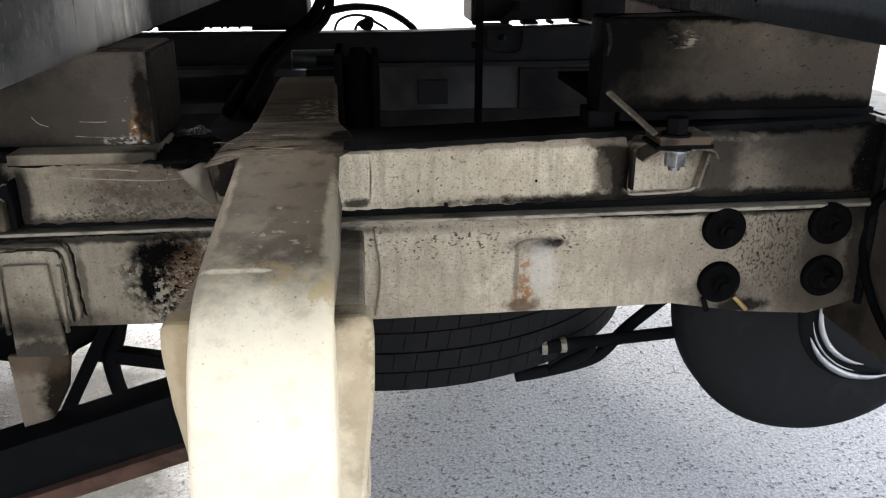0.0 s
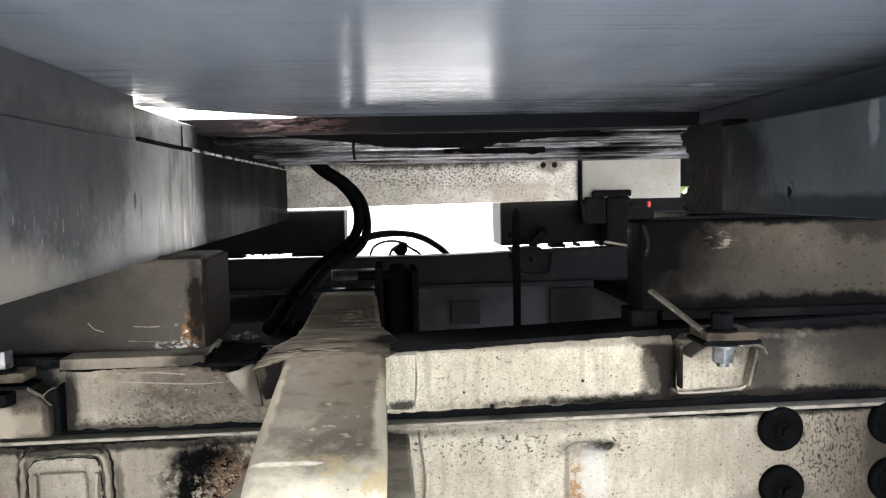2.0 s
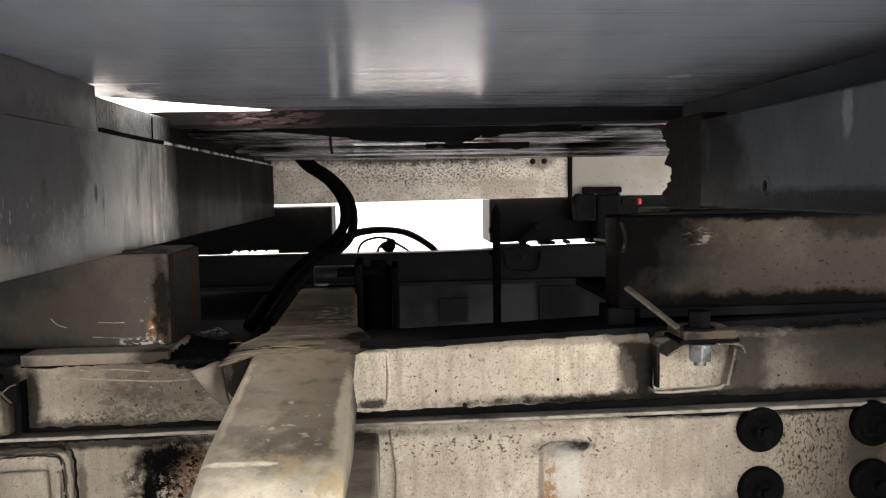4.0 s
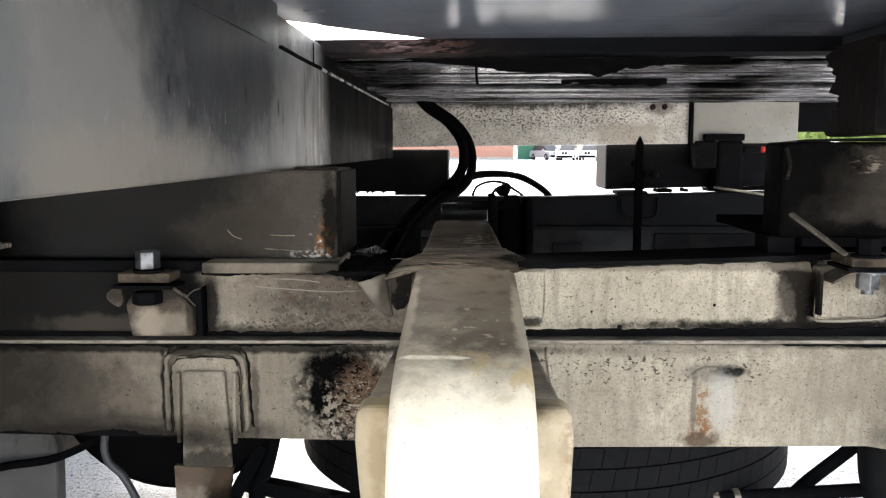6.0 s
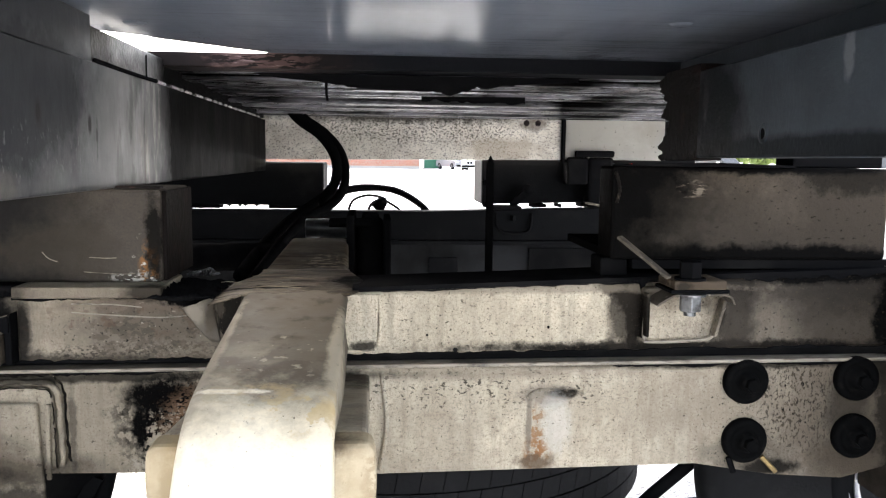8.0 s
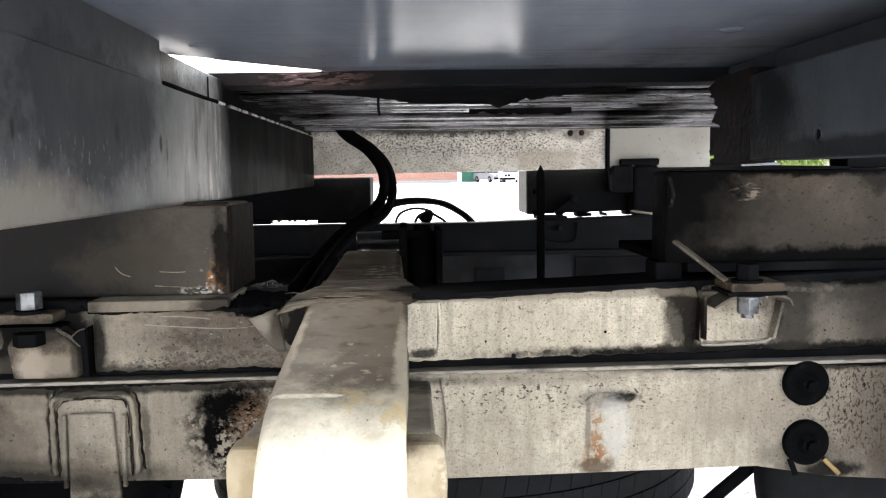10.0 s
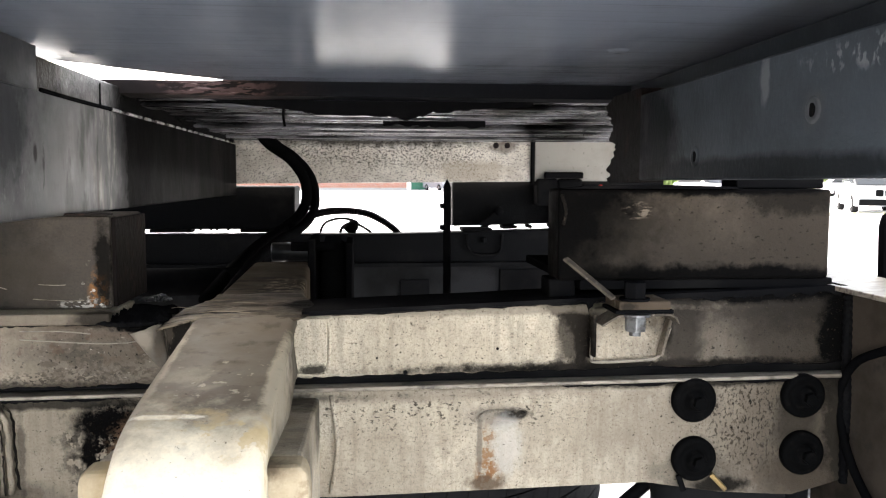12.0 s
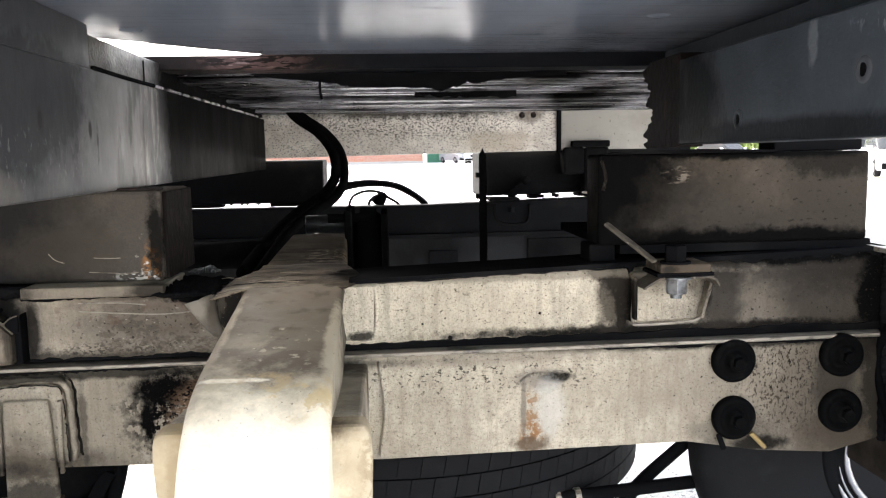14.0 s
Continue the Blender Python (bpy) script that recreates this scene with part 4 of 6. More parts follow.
# ---- chassis beam ----
def lower_beam():
    t = thing("chassis_beam", (-0.1, 1.5, 0.5), "cream painted steel chassis beam with black bolt caps and rust stains", "chassis beam")
    web = prism([(-1.5, 0.527), (-0.2, 0.512), (-0.05, 0.505), (0.52, 0.513), (0.66, 0.490), (0.80, 0.480), (0.90, 0.505), (0.90, 0.702), (-1.5, 0.690)], "y", 1.485, 1.58, 0.003)
    part("web", web, BEAM, t)
    part("top_lip", prism([(-1.5, 0.690), (0.90, 0.704), (0.90, 0.711), (-1.5, 0.6965)], "y", 1.474, 1.60, 0.002), LIP, t, "scuffed bright edge of the top flange")
    for x, z in ((0.604, 0.668), (0.607, 0.558), (0.812, 0.671), (0.814, 0.563)):
        cap = part("bolt_cap", lathe([(0.0, 0.030), (0.012, 0.030), (0.017, 0.026), (0.018, 0.014), (0.026, 0.012), (0.030, 0.016), (0.038, 0.015), (0.041, 0.010), (0.041, 0.0)], (x, 1.4845, z), TO_Y, 40), CAP, t, "round black bolt cap", smooth=True)
        part("cap_nut", hexnut((x, 1.4845 - 0.034, z), 0.022, 0.012, TO_Y), CAP, cap)
    for x, lean, paint in ((0.578, 0.1, GREASE), (0.640, -0.25, BRASS)):
        part("cable_end", bar((x, 1.478, 0.528), (x + 0.014 - lean * 0.05, 1.472, 0.500), 0.010, 0.009), paint, t, "short cable end")
    # welded doubler plate with its weld bead, and the tongue below it
    part("doubler_plate", prism([(-0.722, 0.530), (-0.722, 0.655), (-0.708, 0.672), (-0.610, 0.672), (-0.597, 0.655), (-0.595, 0.530)], "y", 1.472, 1.4845, 0.004), BEAM, t)
    part("tongue", prism([(-0.702, 0.470), (-0.696, 0.648), (-0.620, 0.648), (-0.612, 0.470)], "y", 1.460, 1.4718, 0.004), BEAM, t)
    bead = [(-0.728, 1.474, 0.536), (-0.729, 1.474, 0.600), (-0.727, 1.474, 0.660), (-0.708, 1.474, 0.679), (-0.650, 1.474, 0.681), (-0.606, 1.474, 0.679), (-0.590, 1.474, 0.658), (-0.587, 1.474, 0.600), (-0.585, 1.474, 0.536)]
    part("weld_bead", roughen(tube(bead, 0.0052, 8, 14), 0.0035, 55, 1), BEAM, t, smooth=True)
    part("weld_grime", roughen(tube([(x * 1.0 + (0.006 if x > -0.65 else -0.006 if x < -0.65 else 0), 1.4835, z + (0.008 if z > 0.67 else 0.004)) for x, y, z in bead], 0.0022, 8, 14), 0.0045, 70, 2), GRIMELINE, t, "black grime beside the weld", smooth=True)
    part("weld_grime", roughen(tube([(x + (-0.010 if x > -0.65 else 0.010 if x < -0.65 else 0), 1.4725, z - (0.010 if z > 0.67 else 0.004)) for x, y, z in bead], 0.0013, 8, 14), 0.0035, 70, 3), GRIMELINE, t, "black grime beside the weld", smooth=True)
    for x in (-0.708, -0.606):
        part("weld_bead", tube([(x, 1.466, 0.515), (x + 0.001, 1.466, 0.58), (x + 0.003, 1.466, 0.645)], 0.0035, 8, 10, 0.0012), BEAM, t, smooth=True)
    part("weld_bead", tube([(-1.09, 1.48, 0.53), (-1.075, 1.478, 0.60), (-1.08, 1.478, 0.66)], 0.016, 8, 8, 0.003), GREASE, t, smooth=True)
    part("weld_bead", tube([(-0.052, 1.482, 0.515), (-0.040, 1.480, 0.60), (-0.050, 1.482, 0.69)], 0.0035, 8, 10, 0.001), BEAM, t, smooth=True)
    part("lower_tongue", prism([(-0.718, 0.30), (-0.722, 0.469), (-0.612, 0.469), (-0.625, 0.40), (-0.700, 0.27)], "y", 1.470, 1.485, 0.003), TONGUE, t, "rust-stained cream tongue")
    part("grease_crust", crust(-1.45, -0.36, 0.6900, 0.6945, 1.4846, 0.012, 11, 0.003), GREASE, t, "caked black grease under the lip")
    part("grease_crust", crust(0.36, 0.90, 0.6985, 0.7020, 1.4846, 0.008, 17, 0.003), GREASE, t, "caked black grease under the lip")
    part("grease_crust", crust(-1.45, -0.62, 0.527, 0.517, 1.4846, -0.012, 19, 0.003), GREASE, t, "caked black grease along the lower edge")
    # the old bracket scar
    part("scar_edge", tube([(0.207, 1.4845, 0.640), (0.222, 1.484, 0.652), (0.250, 1.484, 0.655), (0.290, 1.4845, 0.648)], 0.0025, 8, 8, 0.0015), BEAM, t, "rough weld scar")
    return t


lower_beam()


def right_cleat(x, z, label):
    """Bolted cleat: pressed cup on the beam, flat plate above it and a bolt through both."""
    CUP = UPPERPAINT
    t = thing("cleat", (x, 1.43, z - 0.07), label, "bolted cleat", "bolted cleats")
    cup = [(x - 0.062, z - 0.076), (x + 0.060, z - 0.072), (x + 0.078, z + 0.016), (x - 0.060, z + 0.016)]
    part("cup_face", prism(cup, "y", 1.470, 1.496, 0.004), CUP, t)
    rim = [(x - 0.060, 1.4665, z - 0.008), (x - 0.061, 1.4665, z - 0.04), (x - 0.061, 1.4665, z - 0.070), (x - 0.05, 1.4665, z - 0.078), (x + 0.03, 1.4665, z - 0.076), (x + 0.060, 1.4665, z - 0.070), (x + 0.072, 1.4665, z - 0.045), (x + 0.081, 1.4665, z - 0.018)]
    part("cup_rim", tube(rim, 0.0032, 8, 6), LIP, t, "worn bright rim", smooth=True)
    for side in (-1, 1):
        xe = x + 0.000 + side * 0.061
        lean = 0.018 if side > 0 else 0.0
        part("cup_side", prism([(xe - 0.003, z - 0.066), (xe + 0.003, z - 0.066), (xe + 0.003 + lean, z + 0.010), (xe - 0.003 + lean, z + 0.010)], "y", 1.448, 1.4698, 0.002), CUP, t)
    top = [(x - 0.060, z - 0.003), (x - 0.046, z + 0.006), (x - 0.030, z + 0.0145), (x + 0.060, z + 0.0155), (x + 0.072, z + 0.010), (x + 0.078, z - 0.003), (x + 0.075, z - 0.003), (x + 0.069, z + 0.007), (x + 0.059, z + 0.0118), (x - 0.029, z + 0.0108), (x - 0.044, z + 0.0025), (x - 0.058, z - 0.006)]
    part("curved_flange", prism(top, "y", 1.412, 1.492, 0.001), DULLEDGE, t, "worn bright curved flange")
    # solid black fills the shaded gap between flange and plate
    part("plate_gap_strip", box(x - 0.036, x + 0.066, 1.412, 1.492, z + 0.0160, z + 0.0222, 0.001), GREASE, t, "black strip in place of the dark gap under the plate")
    part("plate", box(x - 0.031, x + 0.060, 1.410, 1.492, z + 0.0225, z + 0.038, 0.003), CLEATPLATE, t)
    part("grease_lump", crust(x - 0.085, x - 0.034, z + 0.028, z + 0.034, 1.4935, 0.060, 41, 0.012), GREASE, t, "caked black grease")
    bolt("nut", (x + 0.002, 1.423, z - 0.002), 0.033, 0.026, 0.008, t, "galvanised hex nut", up=-1)
    head = part("bolt_head", hexnut((x, 1.423, z + 0.056), 0.034, 0.028), GREASE, t, "greased bolt head")
    part("washer", lathe([(0.0, -0.002), (0.026, -0.002), (0.026, 0.002), (0.0, 0.002)], (x, 1.423, z + 0.0405), Matrix.Identity(4), 24), GREASE, head)
    part("side_strip", bar((x - 0.040, 1.412, z + 0.043), (x - 0.110, 1.472, z + 0.106), 0.017, 0.006), DULLEDGE, t, "chipped flat strip")
    return t


right_cleat(0.470, 0.8225, "cream steel cleat with galvanised bolt beside a bent strip")
def left_cleat():
    """Narrow bolted cleat, caked with grease."""
    t = thing("cleat", (-0.735, 1.43, 0.714), "grimy steel cleat with galvanised bolt head", "bolted cleat", "bolted cleats")
    part("cup_face", prism([(-0.778, 0.714), (-0.668, 0.714), (-0.668, 0.768), (-0.698, 0.799), (-0.768, 0.799), (-0.786, 0.770)], "y", 1.446, 1.4915, 0.006), CLEATPAINT, t)
    # black filling stands for the shaded gap between cup and beam
    part("cup_gap_strip", prism([(-0.667, 0.7125), (-0.656, 0.7125), (-0.656, 0.800), (-0.667, 0.772)], "y", 1.462, 1.4915, 0.002), GREASE, t, "black strip in place of the dark gap beside the cup")
    part("plate", box(-0.793, -0.702, 1.437, 1.4915, 0.8105, 0.8275, 0.003), CLEATPAINT, t)
    part("thin_plate", box(-0.803, -0.695, 1.436, 1.4915, 0.8005, 0.8055, 0.001), GREASE, t, "black shim")
    lobe = part("bent_lobe", prism([(-0.803, 0.7998), (-0.811, 0.793), (-0.814, 0.783), (-0.806, 0.774), (-0.792, 0.768), (-0.786, 0.780), (-0.790, 0.7998)], "y", 1.442, 1.446, 0.001), CLEATPAINT, t, "bent-down lobe of the plate")
    part("worn_edge", tube([(-0.803, 1.441, 0.799), (-0.812, 1.441, 0.792), (-0.8135, 1.441, 0.783), (-0.805, 1.441, 0.774), (-0.793, 1.441, 0.768)], 0.0011, 6, 5, 0.0005), DULLEDGE, lobe, "worn bright edge")
    tab = part("torn_tab", prism([(-0.697, 0.800), (-0.676, 0.785), (-0.658, 0.770), (-0.650, 0.772), (-0.650, 0.8005), (-0.662, 0.797), (-0.674, 0.790), (-0.682, 0.797)], "y", 1.440, 1.444, 0.001), GREASE, t, "torn greasy tab")
    for pts, r in (([(-0.697, 0.802), (-0.686, 0.794), (-0.672, 0.786)], 0.0027), ([(-0.675, 0.788), (-0.668, 0.779), (-0.659, 0.7705)], 0.0014), ([(-0.673, 0.787), (-0.662, 0.797), (-0.650, 0.801)], 0.0011)):
        part("worn_edge", tube([(x, 1.4385, z) for x, z in pts], r * 0.8, 6, 6, r * 0.5), DULLEDGE, tab, "torn bright edge")
    part("nut", hexnut((-0.742, 1.437, 0.7855), 0.044, 0.022), GREASE, t, "greased hex nut")
    head = part("bolt_head", hexnut((-0.7415, 1.445, 0.850), 0.036, 0.030), ZINC, t, "galvanised bolt head")
    part("washer", lathe([(0.0, -0.002), (0.025, -0.002), (0.025, 0.0035), (0.0, 0.0035)], (-0.7415, 1.445, 0.8302), Matrix.Identity(4), 24), GREASE, head)
    part("grease_lump", crust(-0.70, -0.655, 0.840, 0.838, 1.4875, 0.040, 23, 0.010), GREASE, t, "caked black grease")
    return t


left_cleat()


def upper_beam():
    t = thing("subframe_beam", (0.3, 1.5, 0.72), "cream painted subframe beam lying on the chassis beam", "subframe beam")
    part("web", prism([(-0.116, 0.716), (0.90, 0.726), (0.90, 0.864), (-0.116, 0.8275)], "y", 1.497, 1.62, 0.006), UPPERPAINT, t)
    part("end_plate", prism([(-0.114, 0.728), (-0.058, 0.726), (-0.055, 0.826), (-0.114, 0.826)], "y", 1.487, 1.496, 0.003), UPPERPAINT, t)
    part("weld_bead", tube([(-0.056, 1.492, 0.735), (-0.051, 1.492, 0.78), (-0.055, 1.492, 0.825)], 0.003, 8, 10, 0.001), BEAM, t, smooth=True)
    far = [(0.90, 1.66), (0.45, 1.645), (0.20, 1.635), (-0.10, 1.64)]
    bm = prism([(-0.10, 1.494), (0.90, 1.494)] + far, "z", 0.8285, 0.8365)
    for v in bm.verts:
        v.co.z += 0.036 * (v.co.x + 0.1)
    part("top_flange", bm, GREASE, t, "grease-blackened top flange")
    part("grease_crust", crust(-0.05, 0.90, 0.8297, 0.8642, 1.4968, 0.0045, 3, 0.002), GREASE, t, "caked black grease along the edge")
    part("grease_crust", crust(0.60, 0.90, 0.853, 0.8640, 1.4965, 0.014, 5, 0.002), GREASE, t, "caked black grease along the edge")
    part("grease_crust", crust(0.90, -0.11, 0.7262, 0.7162, 1.4968, -0.007, 7, 0.003), GREASE, t, "caked black grease along the edge")
    # the dark gap between the beams, filled with a black strip
    part("beam_gap_strip", prism([(-1.5, 0.6975), (0.90, 0.7115), (0.90, 0.7255), (-1.5, 0.7115)], "y", 1.503, 1.60), GREASE, t, "black strip filling the dark gap between the beams")
    for x, y, z, r in ((0.080, 1.4965, 0.725, 0.0042), (0.245, 1.4965, 0.765, 0.0026), (0.030, 1.4965, 0.752, 0.002)):
        part("drain_hole", lathe([(0.0, 0.0006), (r, 0.0006), (r, -0.002)], (x, y, z), TO_Y, 16), GREASE, t)
    return t


upper_beam()


def smear(x0, x1, y0, y1, z, lump, seed):
    """A thin crust of caked dirt with torn edges and an uneven top."""
    nx, ny = 36, 14
    bm = bmesh.new()
    rows = []
    for j in range(ny + 1):
        row = []
        for i in range(nx + 1):
            u, v = i / nx, j / ny
            edge = noise.noise(Vector((u * 9, seed, v * 0.4))) + 0.6 * noise.noise(Vector((u * 25, seed, 4)))
            side = noise.noise(Vector((seed, v * 6, 2)))
            x = x0 + (x1 - x0) * u + 0.02 * side * abs(2 * u - 1)
            y = y0 + (y1 - y0) * v + 0.016 * edge * (1 - v)
            h = lump * (0.5 + noise.noise(Vector((x * 45, y * 90, seed)))) * min(1, 6 * u, 6 * (1 - u), 5 * v + 0.2)
            row.append(bm.verts.new((x, y, z + max(h, 0.0))))
        rows.append(row)
    for a, b in zip(rows, rows[1:]):
        for i in range(nx):
            bm.faces.new((a[i], a[i + 1], b[i + 1], b[i]))
    ring = bmesh.ops.extrude_face_region(bm, geom=bm.faces[:])
    for e in ring["geom"]:
        if isinstance(e, bmesh.types.BMVert):
            e.co.z = z - 0.0025
    return bm


def left_beam():
    t = thing("subframe_beam", (-0.6, 1.5, 0.72), "grimy cream subframe beam with a torn bent end", "subframe beam")
    part("web", box(-1.5, -0.6555, 1.492, 1.62, 0.7125, 0.822, 0.004), LEFTCREAM, t, "grimy stretch of the beam with shade in its paint")
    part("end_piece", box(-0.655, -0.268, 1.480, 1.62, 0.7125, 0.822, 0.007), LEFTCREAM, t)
    # flat black plate on the face gives the recess its shade
    part("recess", prism([(-0.328, 0.8215), (-0.286, 0.824), (-0.291, 0.775), (-0.301, 0.760), (-0.315, 0.757), (-0.324, 0.768)], "y", 1.477, 1.4797, 0.001), GRIMELINE, t, "speckled black plate in place of the dark notch beside the arm")
    part("grease_crust", crust(-0.65, -0.27, 0.7125, 0.7125, 1.4796, -0.010, 9, 0.003), GREASE, t, "caked black grease along the edge")
    part("grease_crust", crust(-0.66, -0.34, 0.8225, 0.8225, 1.4796, 0.008, 13, 0.003), GREASE, t, "caked black grease along the edge")
    part("packing", box(-1.5, -0.656, 1.49, 1.62, 0.8225, 0.8420, 0.002), GREASE, t)
    part("shelf_plate", box(-0.655, -0.415, 1.466, 1.62, 0.823, 0.842, 0.003), LEFTCREAM, t)
    for pts in ([(-0.565, 0.812), (-0.50, 0.811), (-0.45, 0.806)], [(-0.565, 0.798), (-0.50, 0.793), (-0.43, 0.789), (-0.385, 0.791), (-0.355, 0.798)]):
        part("scratch", tube([(x, 1.4802, z) for x, z in pts], 0.0011, 6, 6, 0.0004), LIP, t, "bright scratch")
    bent = bmesh.new()
    rows = []
    for j in range(7):  # a sheet corner curled outwards
        v = j / 6
        row = []
        for i in range(9):
            u = i / 8
            w = 0.014 + 0.034 * (1 - v) ** 0.8
            x = -0.333 - w * (1 - u) + 0.012 * v
            z = 0.824 - 0.078 * v - 0.016 * (1 - u) * (1 - v) + 0.003 * noise.noise(Vector((u * 5, v * 5, 2)))
            row.append(bent.verts.new((x, 1.476 - 0.020 * (1 - v) * math.sin(math.pi * (0.25 + 0.7 * u)), z)))
        rows.append(row)
    for a, b in zip(rows, rows[1:]):
        for i in range(8):
            bent.faces.new((a[i], a[i + 1], b[i + 1], b[i]))
    ex = bmesh.ops.extrude_face_region(bent, geom=bent.faces[:])
    bmesh.ops.translate(bent, verts=[e for e in ex["geom"] if isinstance(e, bmesh.types.BMVert)], vec=(0, 0.003, 0))
    part("bent_end", bent, BENT, t, "torn and bent end of the sheet", smooth=True)
    part("grease_lump", smear(-0.435, -0.330, 1.458, 1.62, 0.8265, 0.013, 21), GREASE, t, "greasy torn lump", smooth=True)
    return t


left_beam()


# ---- cream support arm over the beam ----
def apron():
    """A thin skirt of caked dirt, flaring on both sides of the arm where it crosses the beam."""
    nx, ny = 40, 18
    bm = bmesh.new()
    rows = []
    for j in range(ny + 1):
        v = j / ny
        y = 1.462 + 0.235 * v
        left = -0.338 + 0.060 * min(1, v / 0.75) ** 0.9 + 0.005 * noise.noise(Vector((v * 14, 1, 0)))
        right = -0.104 + 0.024 * min(1, max(0, v * 5)) * max(0, 1 - max(0, v - 0.5) / 0.42) - 0.008 * v + 0.003 * noise.noise(Vector((v * 14, 7, 0)))
        row = []
        for i in range(nx + 1):
            u = i / nx
            x = left + (right - left) * u
            yy = y + 0.012 * noise.noise(Vector((x * 34, 3, v))) * (1 - v)
            h = 0.0045 * max(0, 0.3 + noise.noise(Vector((x * 14, yy * 130, 5)))) * min(1, 5 * u, 5 * (1 - u), 6 * v)
            droop = 0.013 * max(0, 1 - v * 3) * max(0, (-0.285 - x) / 0.05)
            row.append(bm.verts.new((x, yy, 0.8280 + 0.0085 * min(1, v * 3) + 0.005 * max(0, v - 0.3) + h - droop)))
        rows.append(row)
    for a, b in zip(rows, rows[1:]):
        for i in range(nx):
            bm.faces.new((a[i], a[i + 1], b[i + 1], b[i]))
    ring = bmesh.ops.extrude_face_region(bm, geom=bm.faces[:])
    for e in ring["geom"]:
        if isinstance(e, bmesh.types.BMVert):
            e.co.z -= 0.002
    return bm


def support_arm():
    t = thing("support_arm", (-0.2, 1.2, G), "thick bent cream steel arm reaching over the beam", "support arm")
    top = smooth_path([(2.22, 0.850, 0), (1.80, 0.840, 0), (1.50, 0.832, 0), (1.37, 0.817, 0), (1.18, 0.793, 0), (1.07, 0.774, 0), (1.010, 0.748, 0), (0.968, 0.708, 0), (0.940, 0.655, 0), (0.915, 0.58, 0), (0.890, 0.45, 0), (0.875, 0.25, 0), (0.87, G, 0)], 4)
    low = smooth_path([(0.97, G, 0), (0.98, 0.25, 0), (0.995, 0.45, 0), (1.02, 0.57, 0), (1.06, 0.63, 0), (1.15, 0.66, 0), (1.37, 0.70, 0), (1.50, 0.72, 0), (2.22, 0.75, 0)], 4)
    bm = prism([(p.x, p.y) for p in top + low], "x", -0.282, -0.107)
    for v in bm.verts:
        far = max(0, v.co.y - 1.5)
        v.co.x += -0.035 * far if v.co.x > -0.2 else 0.002 * far
    side = [e for e in bm.edges if abs(e.verts[0].co.x - e.verts[1].co.x) < 0.08]
    bmesh.ops.bevel(bm, geom=side, offset=0.013, segments=3, affect="EDGES", profile=0.5)
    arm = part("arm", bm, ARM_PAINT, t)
    for p in arm.data.polygons:
        p.use_smooth = len(p.vertices) == 4
    cheek = [(-0.329, 0.68), (-0.327, 0.714), (-0.320, 0.724), (-0.067, 0.724), (-0.060, 0.714), (-0.057, 0.68), (-0.060, 0.60), (-0.076, 0.45), (-0.084, 0.20), (-0.086, G), (-0.297, G), (-0.298, 0.20), (-0.302, 0.45), (-0.323, 0.60)]
    part("cheek_plate", prism(cheek, "y", 1.040, 1.085, 0.007), CHEEK_PAINT, t)
    part("base_box", prism([(1.0855, 0.722), (1.4735, 0.690), (1.4735, 0.52), (1.0855, 0.40)], "x", -0.318, -0.070, 0.006), BOXPAINT, t, "grimy box behind the arm")
    part("saddle", apron(), APRON, t, "smeared brown grime across the arm", smooth=True)
    r = random.Random(31)
    for k in range(4):
        x = r.uniform(-0.33, -0.20)
        w, y = r.uniform(0.03, 0.09), r.uniform(1.47, 1.62)
        lift = 0.8385 + r.uniform(0, 0.003)
        pts = [(x, y, lift), (x + w * 0.4, y + r.uniform(-0.006, 0.004), lift + 0.002), (x + w, y + r.uniform(-0.012, 0.012), lift)]
        part("straw", tube(pts, r.uniform(0.0004, 0.0008), 6, 4, 0.0), BROWN_CREAM, t, "pale dry straw caught in the grime")
    return t


support_arm()


t = thing("foil_shard", (-0.375, 1.61, 0.8425), "crumpled scrap of bare metal foil in the grease", "foil scrap")
part("foil", smear(-0.396, -0.354, 1.595, 1.625, 0.8455, 0.008, 5), FOIL, t)


# ---- blocks on the beams ----
def block(x0, x1, y0, y1, z0, z1, label, face, end=None, end_side=1):
    t = thing("bolster_block", ((x0 + x1) / 2, y0, z0), label, "bolster block", "bolster blocks")
    part("body", box(x0, x1, y0, y1, z0, z1, 0.007), face, t)
    if end:
        xe = x1 if end_side > 0 else x0
        part("end_plate", box(min(xe, xe + end_side * 0.008), max(xe, xe + end_side * 0.008), y0 + 0.004, y1 - 0.01, z0 + 0.003, z1 - 0.003, 0.002), end, t, "rusted end plate")
        part("top_edge", box(x0 + 0.3 if end_side > 0 else x0, x1, y0 - 0.003, y0 + 0.02, z1 + 0.0005, z1 + 0.0045, 0.001), BROWN if end_side > 0 else GREASE, t)
    return t


left_block = block(-1.5, -0.424, 1.515, 1.72, 0.8425, 1.003, "grimy grey-cream steel block with rusty end", BLOCKL, RAGGED, 1)
t = thing("bolster_block", (0.62, 1.6, 0.884), "cream steel block with black grease at one end", "bolster block", "bolster blocks")
part("body", prism([(0.357, 1.512), (0.872, 1.512), (0.872, 2.05), (0.56, 2.05), (0.56, 1.60), (0.357, 1.60)], "z", 0.884, 1.050, 0.006), BLOCKR, t)
part("top_edge", prism([(0.36, 1.0505), (0.69, 1.0505), (0.69, 1.054), (0.55, 1.058), (0.40, 1.0545)], "y", 1.509, 1.53), GREASE, t, "caked black grease along the top edge")
part("weld_scar", tube([(0.365, 1.511, 0.985), (0.370, 1.511, 1.01), (0.362, 1.511, 1.04)], 0.0025, 8, 8, 0.001), GRIMELINE, t)
